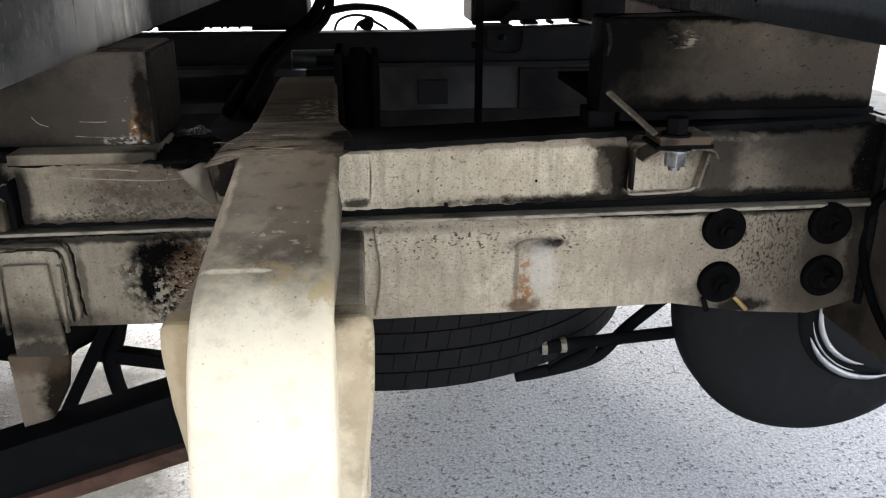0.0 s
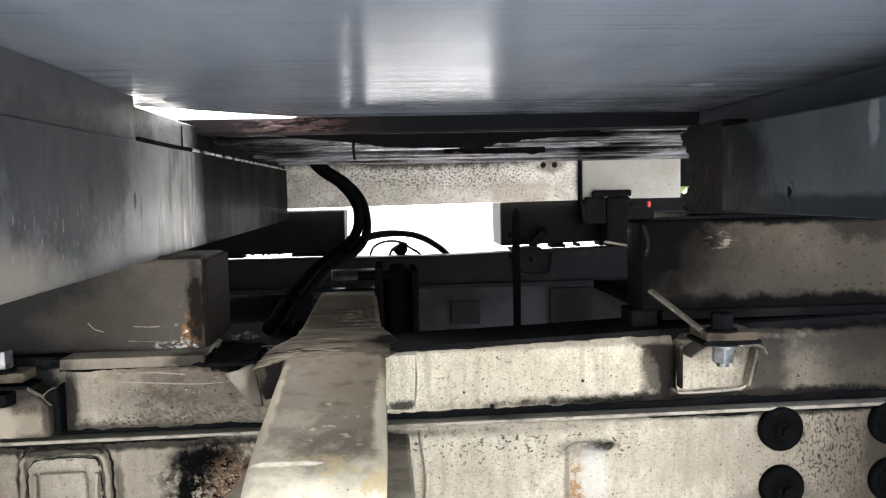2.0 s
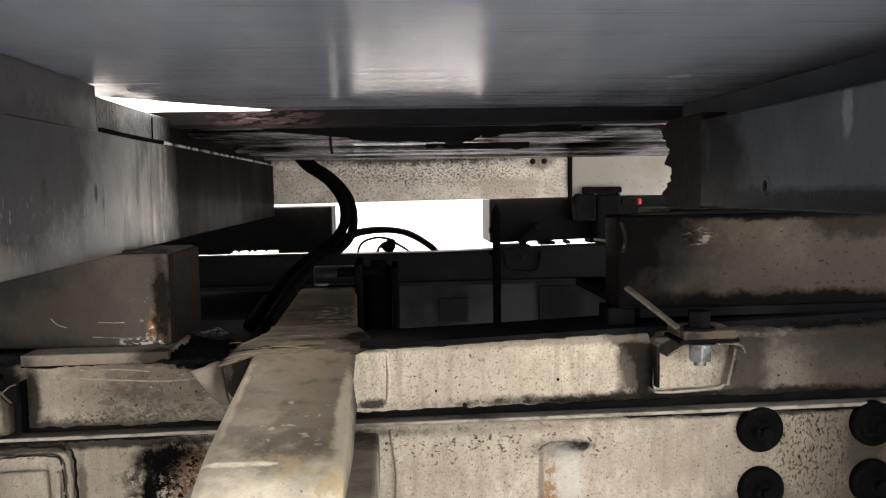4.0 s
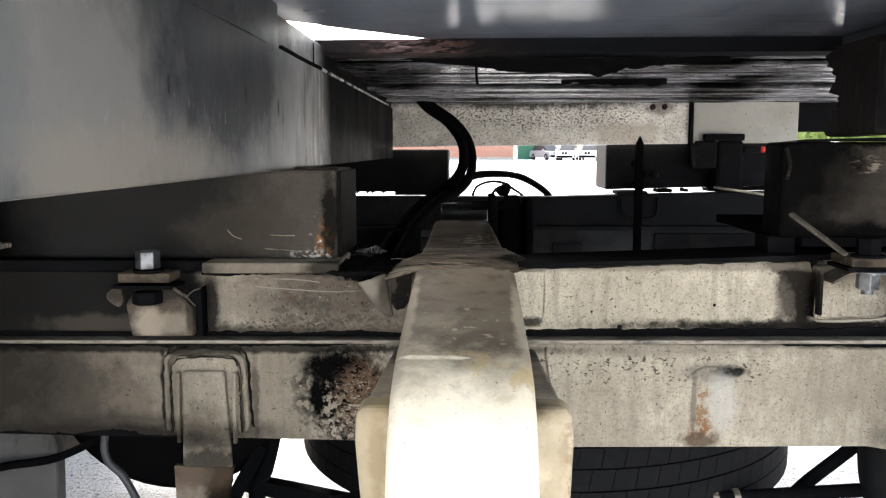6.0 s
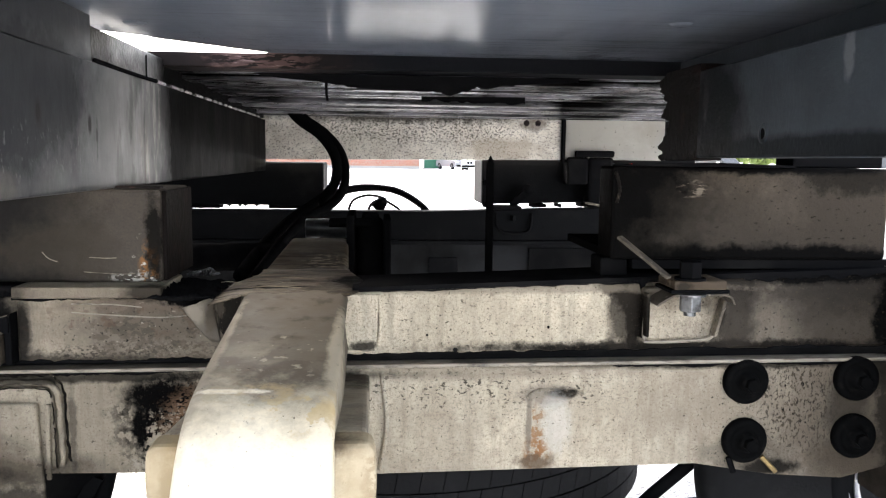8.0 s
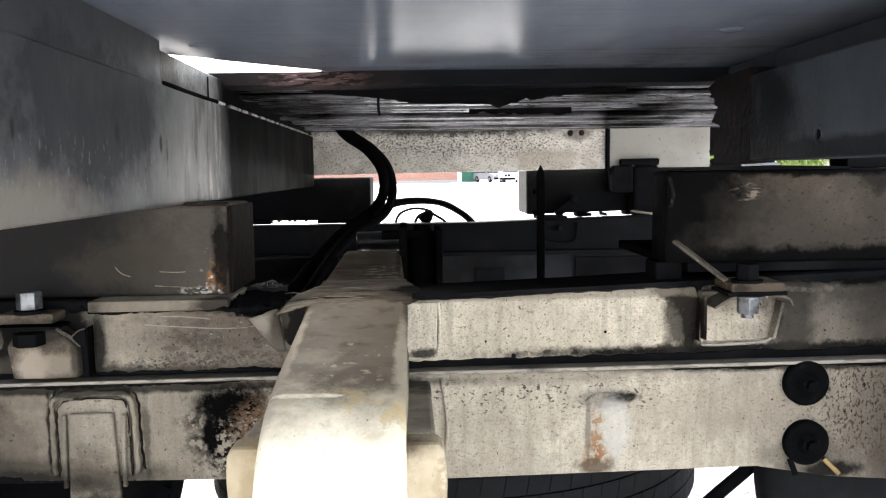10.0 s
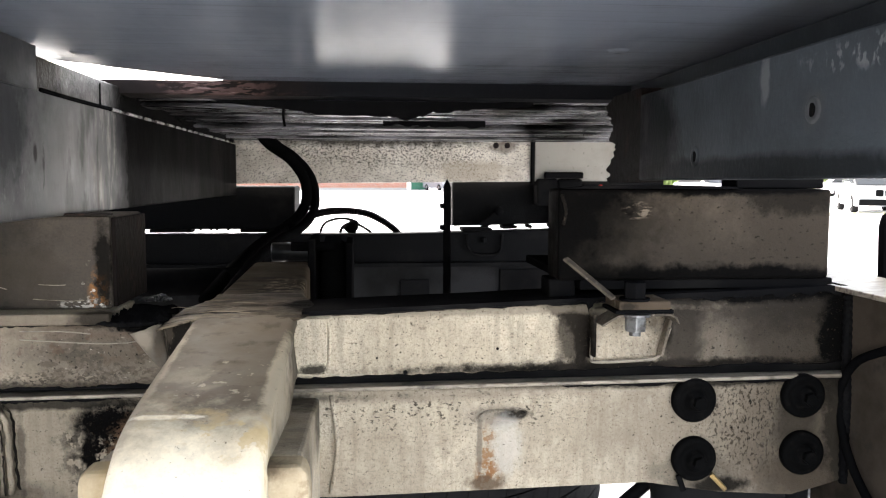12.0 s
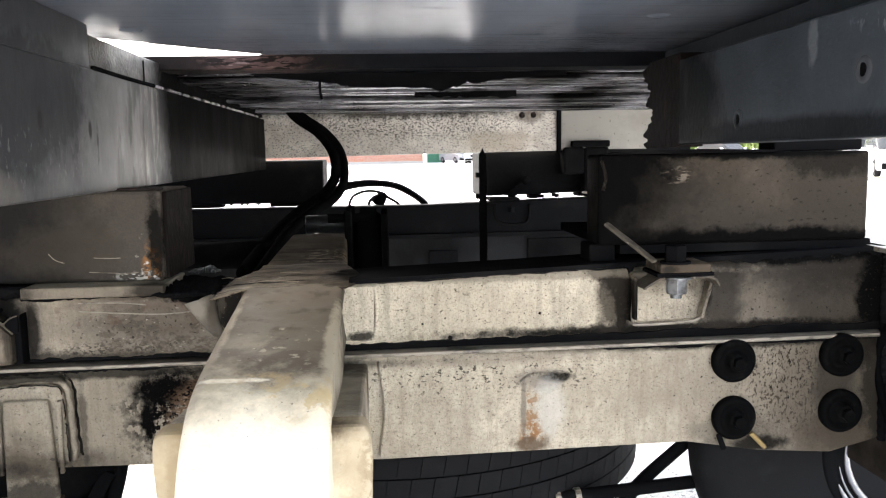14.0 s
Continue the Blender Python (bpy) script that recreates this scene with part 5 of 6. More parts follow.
for pts in ([(-0.545, 0.886), (-0.52, 0.8845), (-0.50, 0.885)], [(-0.622, 0.895), (-0.612, 0.884), (-0.596, 0.878)], [(-0.555, 0.861), (-0.50, 0.8575), (-0.47, 0.858)]):
    part("scratch", tube([(x, 1.5150, z) for x, z in pts], 0.0006, 6, 4, 0.0003), LIP, left_block, "bright scratch")
t = thing("packing_pad", (0.8, 1.6, 1.05), "black rubber packing pad on a steel block", "packing pad")
part("pad", box(0.697, 0.868, 1.5325, 1.60, 1.0506, 1.0757, 0.003), GREASE, t)
t = thing("block_bed", (0.6, 1.6, 0.85), "black greasy bed plate beneath the block", "bed plate")
part("plate", box(0.40, 0.885, 1.520, 2.02, 0.866, 0.8835, 0.002), GREASE, t)
part("side_lug", box(0.345, 0.395, 1.53, 1.60, 0.850, 0.885, 0.004), GREASE, t)


# ---- right and left side plates ----
def side_plate(x0, x1, label, loop):
    t = thing("side_plate", ((x0 + x1) / 2, 1.3, 0.45), label, "side plate", "side plates")
    part("plate", box(x0, x1, 0.95, 1.60, 0.42, 0.862, 0.004), SIDE, t)
    part("top_edge", box(x0 - 0.03, x1 + 0.12, 0.95, 1.85, 0.8625, 0.872, 0.002), LIP, t, "bare worn top edge")
    if loop:
        pts = [(x0 - 0.012, 1.36, 0.78), (x0 - 0.014, 1.45, 0.735), (x0 - 0.014, 1.49, 0.66), (x0 - 0.014, 1.46, 0.57), (x0 - 0.012, 1.39, 0.50), (x0 - 0.012, 1.30, 0.46)]
        part("weld_bead", tube([(x0 - 0.003, 1.484, 0.50), (x0 - 0.006, 1.482, 0.58), (x0 - 0.004, 1.483, 0.65), (x0 - 0.007, 1.484, 0.72), (x0 - 0.004, 1.490, 0.80), (x0 - 0.003, 1.493, 0.855)], 0.008, 8, 10, 0.002), GREASE, t, "grease-caked weld")
        part("cable", tube(pts, 0.008, 10, 8), HOSE, t, "black cable loop", smooth=True)
    return t


side_plate(0.905, 0.925, "grimy cream side plate with a black cable loop", True)
# mirrored plate added at the left only to keep light out
side_plate(-1.16, -1.14, "grimy cream side plate added to block light on the left", False)
# unseen wall, added so that less light reaches the left beams
tagged(part("light_block_left", box(-1.75, -1.70, -0.1, 3.6, G, 1.274), SIDE), "plain unseen skirt added to block light on the left", "skirt", kind="structure")


# ---- deck above ----
def deck():
    t = thing("deck", (0, 1, 1.275), "oily black steel deck plate seen from below", "deck")
    part("plate", prism([(-1.3, DECK_FRONT), (0.66, DECK_FRONT), (0.66, 1.862), (-0.278, 1.862), (-0.40, 1.742), (-0.47, 1.672), (-0.474, 1.655), (-0.536, 1.600), (-1.3, 1.600)], "z", 1.275, 1.287), DECK, t)
    part("cross_beam", prism([(-0.62, 1.244), (0.95, 1.244), (0.95, 1.2815), (-0.255, 1.2815), (-0.30, 1.2745), (-0.62, 1.2745)], "y", 1.864, 1.95, 0.003), BRIDGE, t, "red-brown primed cross beam")
    part("wing_plate", box(-1.3, -0.625, 1.6005, 3.6, 1.276, 1.286), DECK, t)
    for x, y in ((-0.453, 1.497), (0.419, 1.379)):
        part("plug", lathe([(0.0, 0.004), (0.014, 0.003), (0.02, 0.0)], (x, y, 1.2745), pose(0, 0, 0, 180, 0, 0), 20), DECK, t)
    edge = [(0.40, 1.236), (0.30, 1.230), (0.22, 1.224), (0.19, 1.217), (0.168, 1.222), (0.145, 1.210), (0.125, 1.207), (0.104, 1.200), (0.085, 1.208), (0.03, 1.210), (-0.10, 1.213), (-0.15, 1.223), (-0.24, 1.231), (-0.33, 1.240)]
    lo = []
    for (x0, z0), (x1, z1) in zip(edge, edge[1:]):
        for k in range(6):
            x = x0 + (x1 - x0) * k / 6
            lo.append((x, z0 + (z1 - z0) * k / 6 + 0.0035 * noise.noise(Vector((x * 70, 5, 0)))))
    part("grease_fringe", prism([(-0.33, 1.2435), (0.40, 1.2435)] + lo, "y", 1.955, 1.968), GREASE, t, "tattered black grease hanging from the beam")
    lo2 = jagged(0.34, 0.06, 9, 1.198, 1.222, 8)
    part("grease_fringe", prism([(0.06, 1.224), (0.34, 1.226)] + lo2, "y", 2.30, 2.31), GREASE, t, "tattered black grease hanging from the beam")
    part("hanging_wire", tube([(-0.17, 1.96, 1.243), (-0.172, 1.958, 1.21), (-0.169, 1.96, 1.185)], 0.003, 6, 4), HOSE, t)
    return t


DECK_FRONT = 0.54
deck()


def side_beam_left():
    t = thing("side_beam", (-0.5, 1.5, 1.0), "grimy grey steel side beam streaked with grease", "side beam")
    part("web", box(-0.53, -0.497, 0.42, 3.37, 1.004, 1.203, 0.003), WALL, t)
    part("upper_rail", box(-0.54, -0.5015, 0.42, 1.430, 1.2032, 1.2735), WALL, t)
    part("end_rail", box(-0.54, -0.503, 1.433, 3.37, 1.208, 1.2595, 0.003), RAILEND, t, "scraped rail with the opening's skylight put into its paint")
    part("rail_joint", prism([(1.735, 1.207), (1.742, 1.207), (1.741, 1.236), (1.743, 1.252), (1.736, 1.250)], "x", -0.503, -0.5015), GREASE, t)
    part("seam_weld", tube([(-0.4985, 1.435, 1.2055), (-0.498, 1.60, 1.2045), (-0.4975, 1.79, 1.2055)], 0.0034, 8, 30, 0.001), GREASE, t, smooth=True)
    r = random.Random(12)
    y = 1.80
    while y < 3.2:
        w = r.uniform(0.02, 0.10)
        part("seam_weld", tube([(-0.4982, y, 1.2055), (-0.4978, y + w * 0.5, 1.206), (-0.4982, y + w, 1.2055)], 0.0028, 8, 8, 0.0008), SPATTER, t, "bright weld spatter", smooth=True)
        y += w + r.uniform(0.015, 0.06)
    part("lower_flange", box(-0.66, -0.5305, 0.42, 3.37, 1.006, 1.018, 0.002), WALL, t)
    return t


side_beam_left()


def side_beam_right():
    t = thing("side_beam", (0.5, 1, 1.07), "dark greasy steel side beam with a ragged rusty end", "side beam")
    part("web", prism([(DECK_FRONT, 1.0700), (1.46, 1.0655), (1.46, 1.212), (DECK_FRONT, 1.212)], "x", 0.485, 0.515, 0.003), DARKWALL, t)
    part("lower_flange", prism([(DECK_FRONT, 1.0705), (1.46, 1.066), (1.46, 1.078), (DECK_FRONT, 1.0825)], "x", 0.5155, 0.60, 0.002), DARKWALL, t)
    part("upper_rail", box(0.6005, 0.65, DECK_FRONT, 1.86, 1.07, 1.2735, 0.003), DARKWALL, t)
    up = [(y, z) for z, y in jagged(1.060, 1.225, 12, 1.57, 1.70, 3)]
    part("ragged_end", prism([(1.4605, 1.225), (1.4605, 1.0625)] + up, "x", 0.487, 0.53), RAGGED, t, "ragged rusty grease-caked end")
    for y, z in ((0.913, 1.141), (1.22, 1.10)):
        part("drain_slot", lathe([(0.0, 0.0012), (0.006, 0.0012), (0.007, 0.0)], (0.4848, y, z), TO_X @ pose(0, 0, 0, 180, 0, 0) @ Matrix.Diagonal((1.8, 0.8, 1, 1)), 20), GREASE, t)
        part("drain_hole", lathe([(0.004, -0.002), (0.008, 0.0015), (0.014, 0.001), (0.016, -0.001)], (0.4848, y, z), TO_X @ pose(0, 0, 0, 180, 0, 0), 20), DARKWALL, t, smooth=True)
    return t


side_beam_right()


# ---- far side ----
def decking():
    t = thing("decking", (0, 2.6, 1.22), "wet ribbed metal decking seen from below", "decking")
    r = random.Random(4)
    y = 1.975
    k = 0
    while y < 3.34:
        w = r.choice((0.035, 0.05, 0.08, 0.11))
        drop = r.uniform(0.0, 0.008) + (0.010 if k % 4 == 1 else 0)
        z = 1.247 - 0.022 * (y - 1.97) / 1.4 - drop
        part("plank", box(-0.5025, 1.3, y, min(y + w, 3.36) - 0.004, z, z + 0.010, 0.003), WETDECK, t)
        y += w
        k += 1
    part("backing", box(-0.62, 1.3, 1.955, 3.37, 1.262, 1.272), GREASE, t)
    return t


decking()


def far_panels():
    t = thing("far_panel", (0.1, 3.4, 1.05), "white painted panel peppered with black spots", "panel", "far panels")
    part("panel", prism([(-0.58, 1.047), (0.690, 1.058), (0.690, 1.258), (-0.58, 1.258)], "y", 3.385, 3.42, 0.003), WHITE, t)
    for x in (0.545, 0.592):
        part("rivet", lathe([(0.0, 0.010), (0.008, 0.008), (0.012, 0.0)], (x, 3.3848, 1.205), TO_Y, 16), BROWN, t, "rusty rivet")
    t2 = thing("far_panel", (0.9, 3.4, 1.09), "plain white painted panel", "panel", "far panels")
    part("panel", box(0.705, 1.119, 3.375, 3.42, 1.060, 1.262, 0.004), DULLWHITE, t2)
    part("black_plate", box(1.1195, 1.7, 3.385, 3.43, 1.105, 1.262, 0.004), GREASE, t2, "black plate beside the panel")
    part("edge_post", box(0.692, 0.7045, 3.37, 3.43, 1.05, 1.262, 0.001), GREASE, t2, "black joint strip")


far_panels()


def far_beam():
    t = thing("chassis_beam", (0, 3.4, 0.55), "black chassis beam on the far side", "chassis beam")
    part("web", box(-1.4, 1.3, 3.36, 3.44, 0.54, 0.712, 0.003), FARWEB, t)
    part("lower_lip", box(-1.4, 1.3, 3.335, 3.44, 0.713, 0.730, 0.002), BLACK, t)
    part("top_member", prism([(-1.4, 0.731), (1.3, 0.731), (1.3, 0.876), (0.13, 0.848), (-1.4, 0.848)], "y", 3.345, 3.44, 0.004), BLACK, t)
    part("dark_panel", box(0.56, 1.3, 3.345, 3.3595, 0.54, 0.70, 0.002), GREASE, t)
    # two added black plates hide the bright ground below the far web
    part("gap_block_plate", box(-1.4, -0.62, 3.362, 3.43, 0.40, 0.5395, 0.003), GREASE, t)
    part("gap_block_plate", box(-0.619, 1.3, 3.364, 3.43, 0.27, 0.5395, 0.003), GREASE, t)
    part("small_plate", box(0.15, 0.27, 3.350, 3.3595, 0.56, 0.66, 0.004), BLACK, t)
    return t


far_beam()
right_far = thing("bolster_block", (0.8, 3.5, 0.872), "black block on the far beam", "bolster block", "bolster blocks")
part("body", prism([(0.372, 0.872), (1.28, 0.8935), (1.28, 1.076), (0.372, 1.056)], "y", 3.44, 3.7, 0.007), BLACK, right_far)
for x0, x1 in ((0.585, 0.645), (0.695, 0.709), (0.79, 1.25)):
    part("shim", prism([(x0, 0.849 + 0.024 * (x0 - 0.13)), (x1, 0.849 + 0.024 * (x1 - 0.13)), (x1, 0.862 + 0.024 * (x1 - 0.13)), (x0, 0.862 + 0.024 * (x0 - 0.13))], "y", 3.432, 3.52), GREASE, right_far)
far_block = block(-1.2, -0.275, 3.44, 3.7, 0.862, 1.037, "black block on the far beam", BLACK)
for x0, x1 in ((-1.2, -0.893), (-0.858, -0.692), (-0.498, -0.28)):
    part("shim", box(x0, x1, 3.442, 3.52, 0.8485, 0.8618, 0.002), GREASE, far_block)
for x in (-0.655, -0.612, -0.590, -0.545):
    part("drip", lathe([(0.0, -0.007), (0.004, -0.004), (0.008, 0.0)], (x, 3.443, 0.8618), Matrix.Identity(4), 10), GREASE, far_block)
t = thing("clip_bracket", (0.5, 3.4, 0.84), "small black bolted clip bracket", "clip bracket")
part("base", box(0.40, 0.523, 3.33, 3.4395, 0.858, 0.871, 0.003), GREASE, t)
part("loop", tube([(0.42, 3.335, 0.845), (0.425, 3.33, 0.79), (0.46, 3.33, 0.765), (0.55, 3.33, 0.77), (0.565, 3.335, 0.845)], 0.006, 8, 6), GREASE, t, smooth=True)
part("nut", hexnut((0.49, 3.335, 0.822), 0.022, 0.02), BLACK, t)
part("arm", bar((0.49, 3.40, 0.871), (0.555, 3.40, 0.925), 0.03, 0.03), GREASE, t)
part("knob", lathe([(0.0, -0.02), (0.016, -0.018), (0.021, 0.0), (0.016, 0.018), (0.0, 0.02)], (0.560, 3.40, 0.935), TO_Y, 20), GREASE, t, smooth=True)
t = thing("stay_post", (0.86, 3.45, 0.85), "black steel post under the far deck", "post")
part("post", box(0.80, 0.905, 3.36, 3.438, 0.866, 1.070, 0.012), GREASE, t)
part("cap", box(0.745, 0.905, 3.352, 3.437, 1.0705, 1.097, 0.006), GREASE, t)
part("lug", box(0.712, 0.7995, 3.356, 3.436, 0.96, 1.0702, 0.008), GREASE, t)
t = thing("marker_lamp", (0.93, 3.4, 1.02), "black marker lamp with a red lens", "marker lamp")
part("body", box(0.9055, 0.972, 3.36, 3.42, 1.022, 1.047, 0.005), BLACK, t)
part("lens", box(0.9725, 0.989, 3.358, 3.422, 1.022, 1.047, 0.006), REDLENS, t, "red lens")
t = thing("strap_bar", (0.197, 1.94, 0.7), "thin pointed black flat bar standing upright", "flat bar")
part("bar", prism([(0.190, 0.60), (0.207, 0.60), (0.207, 1.050), (0.1985, 1.068), (0.190, 1.050)], "y", 1.935, 1.947, 0.002), HOSE, t)
for z in (0.95, 1.00):
    part("clip", box(0.182, 0.190, 1.932, 1.950, z, z + 0.012, 0.002), HOSE, t)
t = thing("light_bar", (0.6, 2.4, 0.9), "bare metal rod lying on the far beam", "rod")
part("rod", bar((0.790, 3.345, 0.886), (0.880, 3.0, 0.8735), 0.012, 0.008), LIP, t)


# ---- spring hanger with hoses ----
def hanger():
    t = thing("spring_hanger", (-0.08, 2.25, 0.7), "black hanger with bolts and hose clips", "hanger")
    part("plate", box(-0.135, -0.115, 2.15, 2.38, 0.70, 0.915, 0.004), GREASE, t)
    part("cylinder", lathe([(0.0, 0.0), (0.030, 0.0), (0.034, 0.01), (0.034, 0.17), (0.026, 0.19), (0.020, 0.215), (0.0, 0.215)], (-0.075, 2.26, 0.70), Matrix.Identity(4), 24), GREASE, t, smooth=True)
    part("plate", box(-0.040, -0.022, 2.16, 2.36, 0.70, 0.905, 0.004), GREASE, t)
    part("housing", prism([(-0.114, 0.70), (-0.041, 0.70), (-0.041, 0.888), (-0.07, 0.905), (-0.114, 0.875)], "y", 2.30, 2.37, 0.004), GREASE, t)
    part("pin", lathe([(0.0, -0.09), (0.012, -0.09), (0.012, 0.02), (0.0, 0.02)], (-0.09, 2.2, 0.892), TO_X, 16), GREASE, t)
    return t


hanger()
HOSE_RUNS = [
    ("hydraulic_hose", "thick black hydraulic hose hanging from the deck", 0.020, 0.0, [(-0.385, 3.20, 1.24), (-0.345, 3.20, 1.195), (-0.268, 3.19, 1.140), (-0.216, 3.18, 1.065), (-0.210, 3.17, 0.985), (-0.240, 3.16, 0.925), (-0.290, 3.14, 0.885), (-0.35, 3.05, 0.845), (-0.42, 2.85, 0.78), (-0.46, 2.5, 0.71)]),
    ("hydraulic_hose", "thin black hose beside a thicker one", 0.017, 0.0, [(-0.370, 3.22, 1.245), (-0.325, 3.22, 1.198), (-0.250, 3.21, 1.145), (-0.194, 3.20, 1.075), (-0.176, 3.18, 0.99), (-0.192, 3.14, 0.925), (-0.235, 3.10, 0.880), (-0.30, 3.0, 0.845), (-0.37, 2.8, 0.78), (-0.41, 2.5, 0.71)]),
    ("corrugated_hose", "black corrugated cable conduit", 0.0115, 0.0045, [(-0.27, 3.13, 0.885), (-0.215, 3.22, 0.920), (-0.150, 3.34, 0.936), (-0.070, 3.42, 0.938), (0.01, 3.43, 0.928), (0.070, 3.445, 0.902), (0.132, 3.455, 0.858), (0.16, 3.46, 0.82)]),
    ("cable", "thin black cable loop", 0.0055, 0.0, [(-0.170, 3.46, 0.82), (-0.172, 3.45, 0.853), (-0.150, 3.43, 0.889), (-0.094, 3.43, 0.906), (-0.038, 3.43, 0.897), (-0.015, 3.43, 0.880), (0.030, 3.45, 0.850), (0.05, 3.46, 0.82)]),
    ("cable", "thin black cable with a tied end", 0.006, 0.0, [(-0.020, 3.43, 0.893), (-0.055, 3.43, 0.886), (-0.085, 3.44, 0.865), (-0.10, 3.46, 0.82)])]
for name, label, rad, ribs, pts in HOSE_RUNS:
    t = thing(name, pts[-1], label, "hose")
    part("hose", tube(pts, rad, 12, 15 if ribs else 8, ribs), HOSE, t, smooth=not ribs)
t = thing("cable_tie", (-0.05, 3.43, 0.86), "lumpy black cable tie over the conduit ends", "cable tie")
part("clamp", roughen(lathe([(0.0, -0.028), (0.020, -0.026), (0.026, -0.008), (0.020, 0.010), (0.024, 0.020), (0.0, 0.028)], (-0.045, 3.43, 0.872), pose(0, 0, 0, 0, 35, 0), 20), 0.012, 60, 5), HOSE, t, smooth=True)
t = thing("cross_tube", (-0.4, 2.5, 0.8), "black steel tube under the far deck", "tube")
part("tube", lathe([(0.0, -0.02), (0.045, -0.02), (0.045, 0.4), (0.0, 0.4)], (-0.75, 2.75, 0.735), TO_X, 24), GREASE, t, smooth=True)
t = thing("cross_tube", (-0.2, 2.6, 0.83), "oily black tube end behind the arm", "tube")
part("tube", lathe([(0.0, -0.02), (0.028, -0.02), (0.030, -0.015), (0.030, 0.12), (0.028, 0.125), (0.0, 0.125)], (-0.255, 2.6, 0.842), TO_X, 24), OILED, t, smooth=True)
part("stand", box(-0.235, -0.15, 2.585, 2.615, 0.70, 0.815, 0.003), GREASE, t)
# added filler: keeps the space between block and arm black
t = thing("gap_box", (-0.45, 2.2, 0.7), "black box added to darken the gap behind the arm", "frame member")
part("web", box(-0.50, -0.315, 1.66, 3.30, 0.50, 0.69, 0.006), GREASE, t)
part("clip", box(-0.40, -0.34, 1.72, 1.76, 0.6905, 0.701, 0.003), GREASE, t)


# ---- tyres ----
def tyre(t, centre, turn, R, rim, w, tread):
    g = 0.010 if tread else 0.0
    prof = [(rim, -0.36 * w), (rim + 0.015, -0.45 * w), (rim + 0.05, -0.485 * w), ((R + rim) / 2, -0.5 * w), (R - 0.045, -0.47 * w), (R - 0.015, -0.42 * w), (R - g, -0.38 * w), (R - g, 0.38 * w), (R - 0.015, 0.42 * w), (R - 0.045, 0.47 * w), ((R + rim) / 2, 0.5 * w), (rim + 0.05, 0.485 * w), (rim + 0.015, 0.45 * w), (rim, 0.36 * w)]
    carcass = part("tyre", lathe(prof, centre, turn, 96), RUBBER, t, smooth=True)
    if tread:
        verts, faces = [], []
        m = Matrix.Translation(centre) @ turn
        rows = [(-0.39, -0.21), (-0.195, -0.01), (0.01, 0.195), (0.21, 0.39)]
        for j, (a, b) in enumerate(rows):
            for k in range(84):
                a0 = 2 * math.pi * (k + 0.5 * (j % 2)) / 84
                a1 = a0 + 2 * math.pi / 84 * 0.965
                base = len(verts)
                for rr in (R - 0.014, R - 0.003):
                    for ang, h in ((a0, a * w), (a1, a * w), (a1 + 0.012, b * w), (a0 + 0.012, b * w)):
                        verts.append(m @ Vector((rr * math.cos(ang), rr * math.sin(ang), h)))
                faces += [[base + i for i in q] for q in ((4, 5, 6, 7), (0, 1, 5, 4), (1, 2, 6, 5), (2, 3, 7, 6), (3, 0, 4, 7))]
        off = base_of(carcass)
        me = bpy.data.meshes.new("tread")
        me.from_pydata([v - off for v in verts], [], faces)
        me.materials.append(RUBBER)
        ob = new("tread", me)
        ob.parent = carcass
    rp = [(rim + 0.010, -0.36 * w), (rim + 0.006, -0.20 * w), (rim - 0.006, -0.16 * w), (rim - 0.014, -0.06 * w), (rim - 0.030, 0.0), (rim - 0.05, 0.06 * w), (rim - 0.12, 0.10 * w), (0.0, 0.10 * w)]
    part("rim", lathe(rp, centre, turn, 64), BLACK, t, "dark steel rim", smooth=True)


TO_MINUS_Y = TO_Y @ pose(0, 0, 0, 180, 0, 0)
def hung_wheel():
    """A wheel hung upright behind the beam on a stub bracket."""
    t = thing("wheel", (0.941, 1.67, 0.10), "black wheel with built-in rim highlights hung behind the beam", "wheel", "wheels")
    c, R = Vector((0.941, 1.67, 0.437)), 0.337
    prof = [(0.0, -0.050), (0.19, -0.052), (0.26, -0.058), (R - 0.04, -0.055), (R - 0.012, -0.042), (R, -0.022), (R, 0.022), (R - 0.012, 0.042), (R - 0.04, 0.055), (0.19, 0.056), (0.0, 0.05)]
    part("tyre", lathe(prof, c, TO_MINUS_Y, 96), RUBBER, t, smooth=True)
    rc = c + Vector((0.112, -0.0525, -0.012))
    rim = part("rim", lathe([(0.0, 0.030), (0.09, 0.022), (0.13, 0.004), (0.16, -0.002), (0.184, -0.004), (0.190, 0.002), (0.190, 0.02)], rc, TO_MINUS_Y, 64), BLACK, t, "dark steel rim", smooth=True)
    for rr, hh, th, a0, a1 in ((0.172, -0.006, 0.0075, 202, 285), (0.142, -0.002, 0.007, 160, 262), (0.160, -0.004, 0.002, 190, 255), (0.112, 0.010, 0.0045, 160, 205)):
        bm = bmesh.new()
        rings = []
        for k in range(33):  # a highlight built as a bright arc that thins out to both ends
            a = radians(a0 + (a1 - a0) * k / 32)
            w = th * math.sin(math.pi * k / 32) ** 0.6 + 0.0005
            rad = Vector((math.cos(a), 0, math.sin(a)))
            rings.append([bm.verts.new(rc + rad * (rr + w * math.cos(q)) + Vector((0, hh - 0.006 - 0.5 * w * math.sin(q), 0))) for q in (i * math.pi / 4 for i in range(8))])
        for p, q in zip(rings, rings[1:]):
            for i in range(8):
                bm.faces.new((p[i], p[(i + 1) % 8], q[(i + 1) % 8], q[i]))
        bmesh.ops.recalc_face_normals(bm, faces=bm.faces[:])
        part("rim_glint", bm, CHROME, rim, "bright metal arc in place of the rim's highlight", smooth=True)
    part("bracket", box(0.76, 0.86, 1.602, 1.618, 0.52, 0.68, 0.003), GREASE, t)
    return t


hung_wheel()


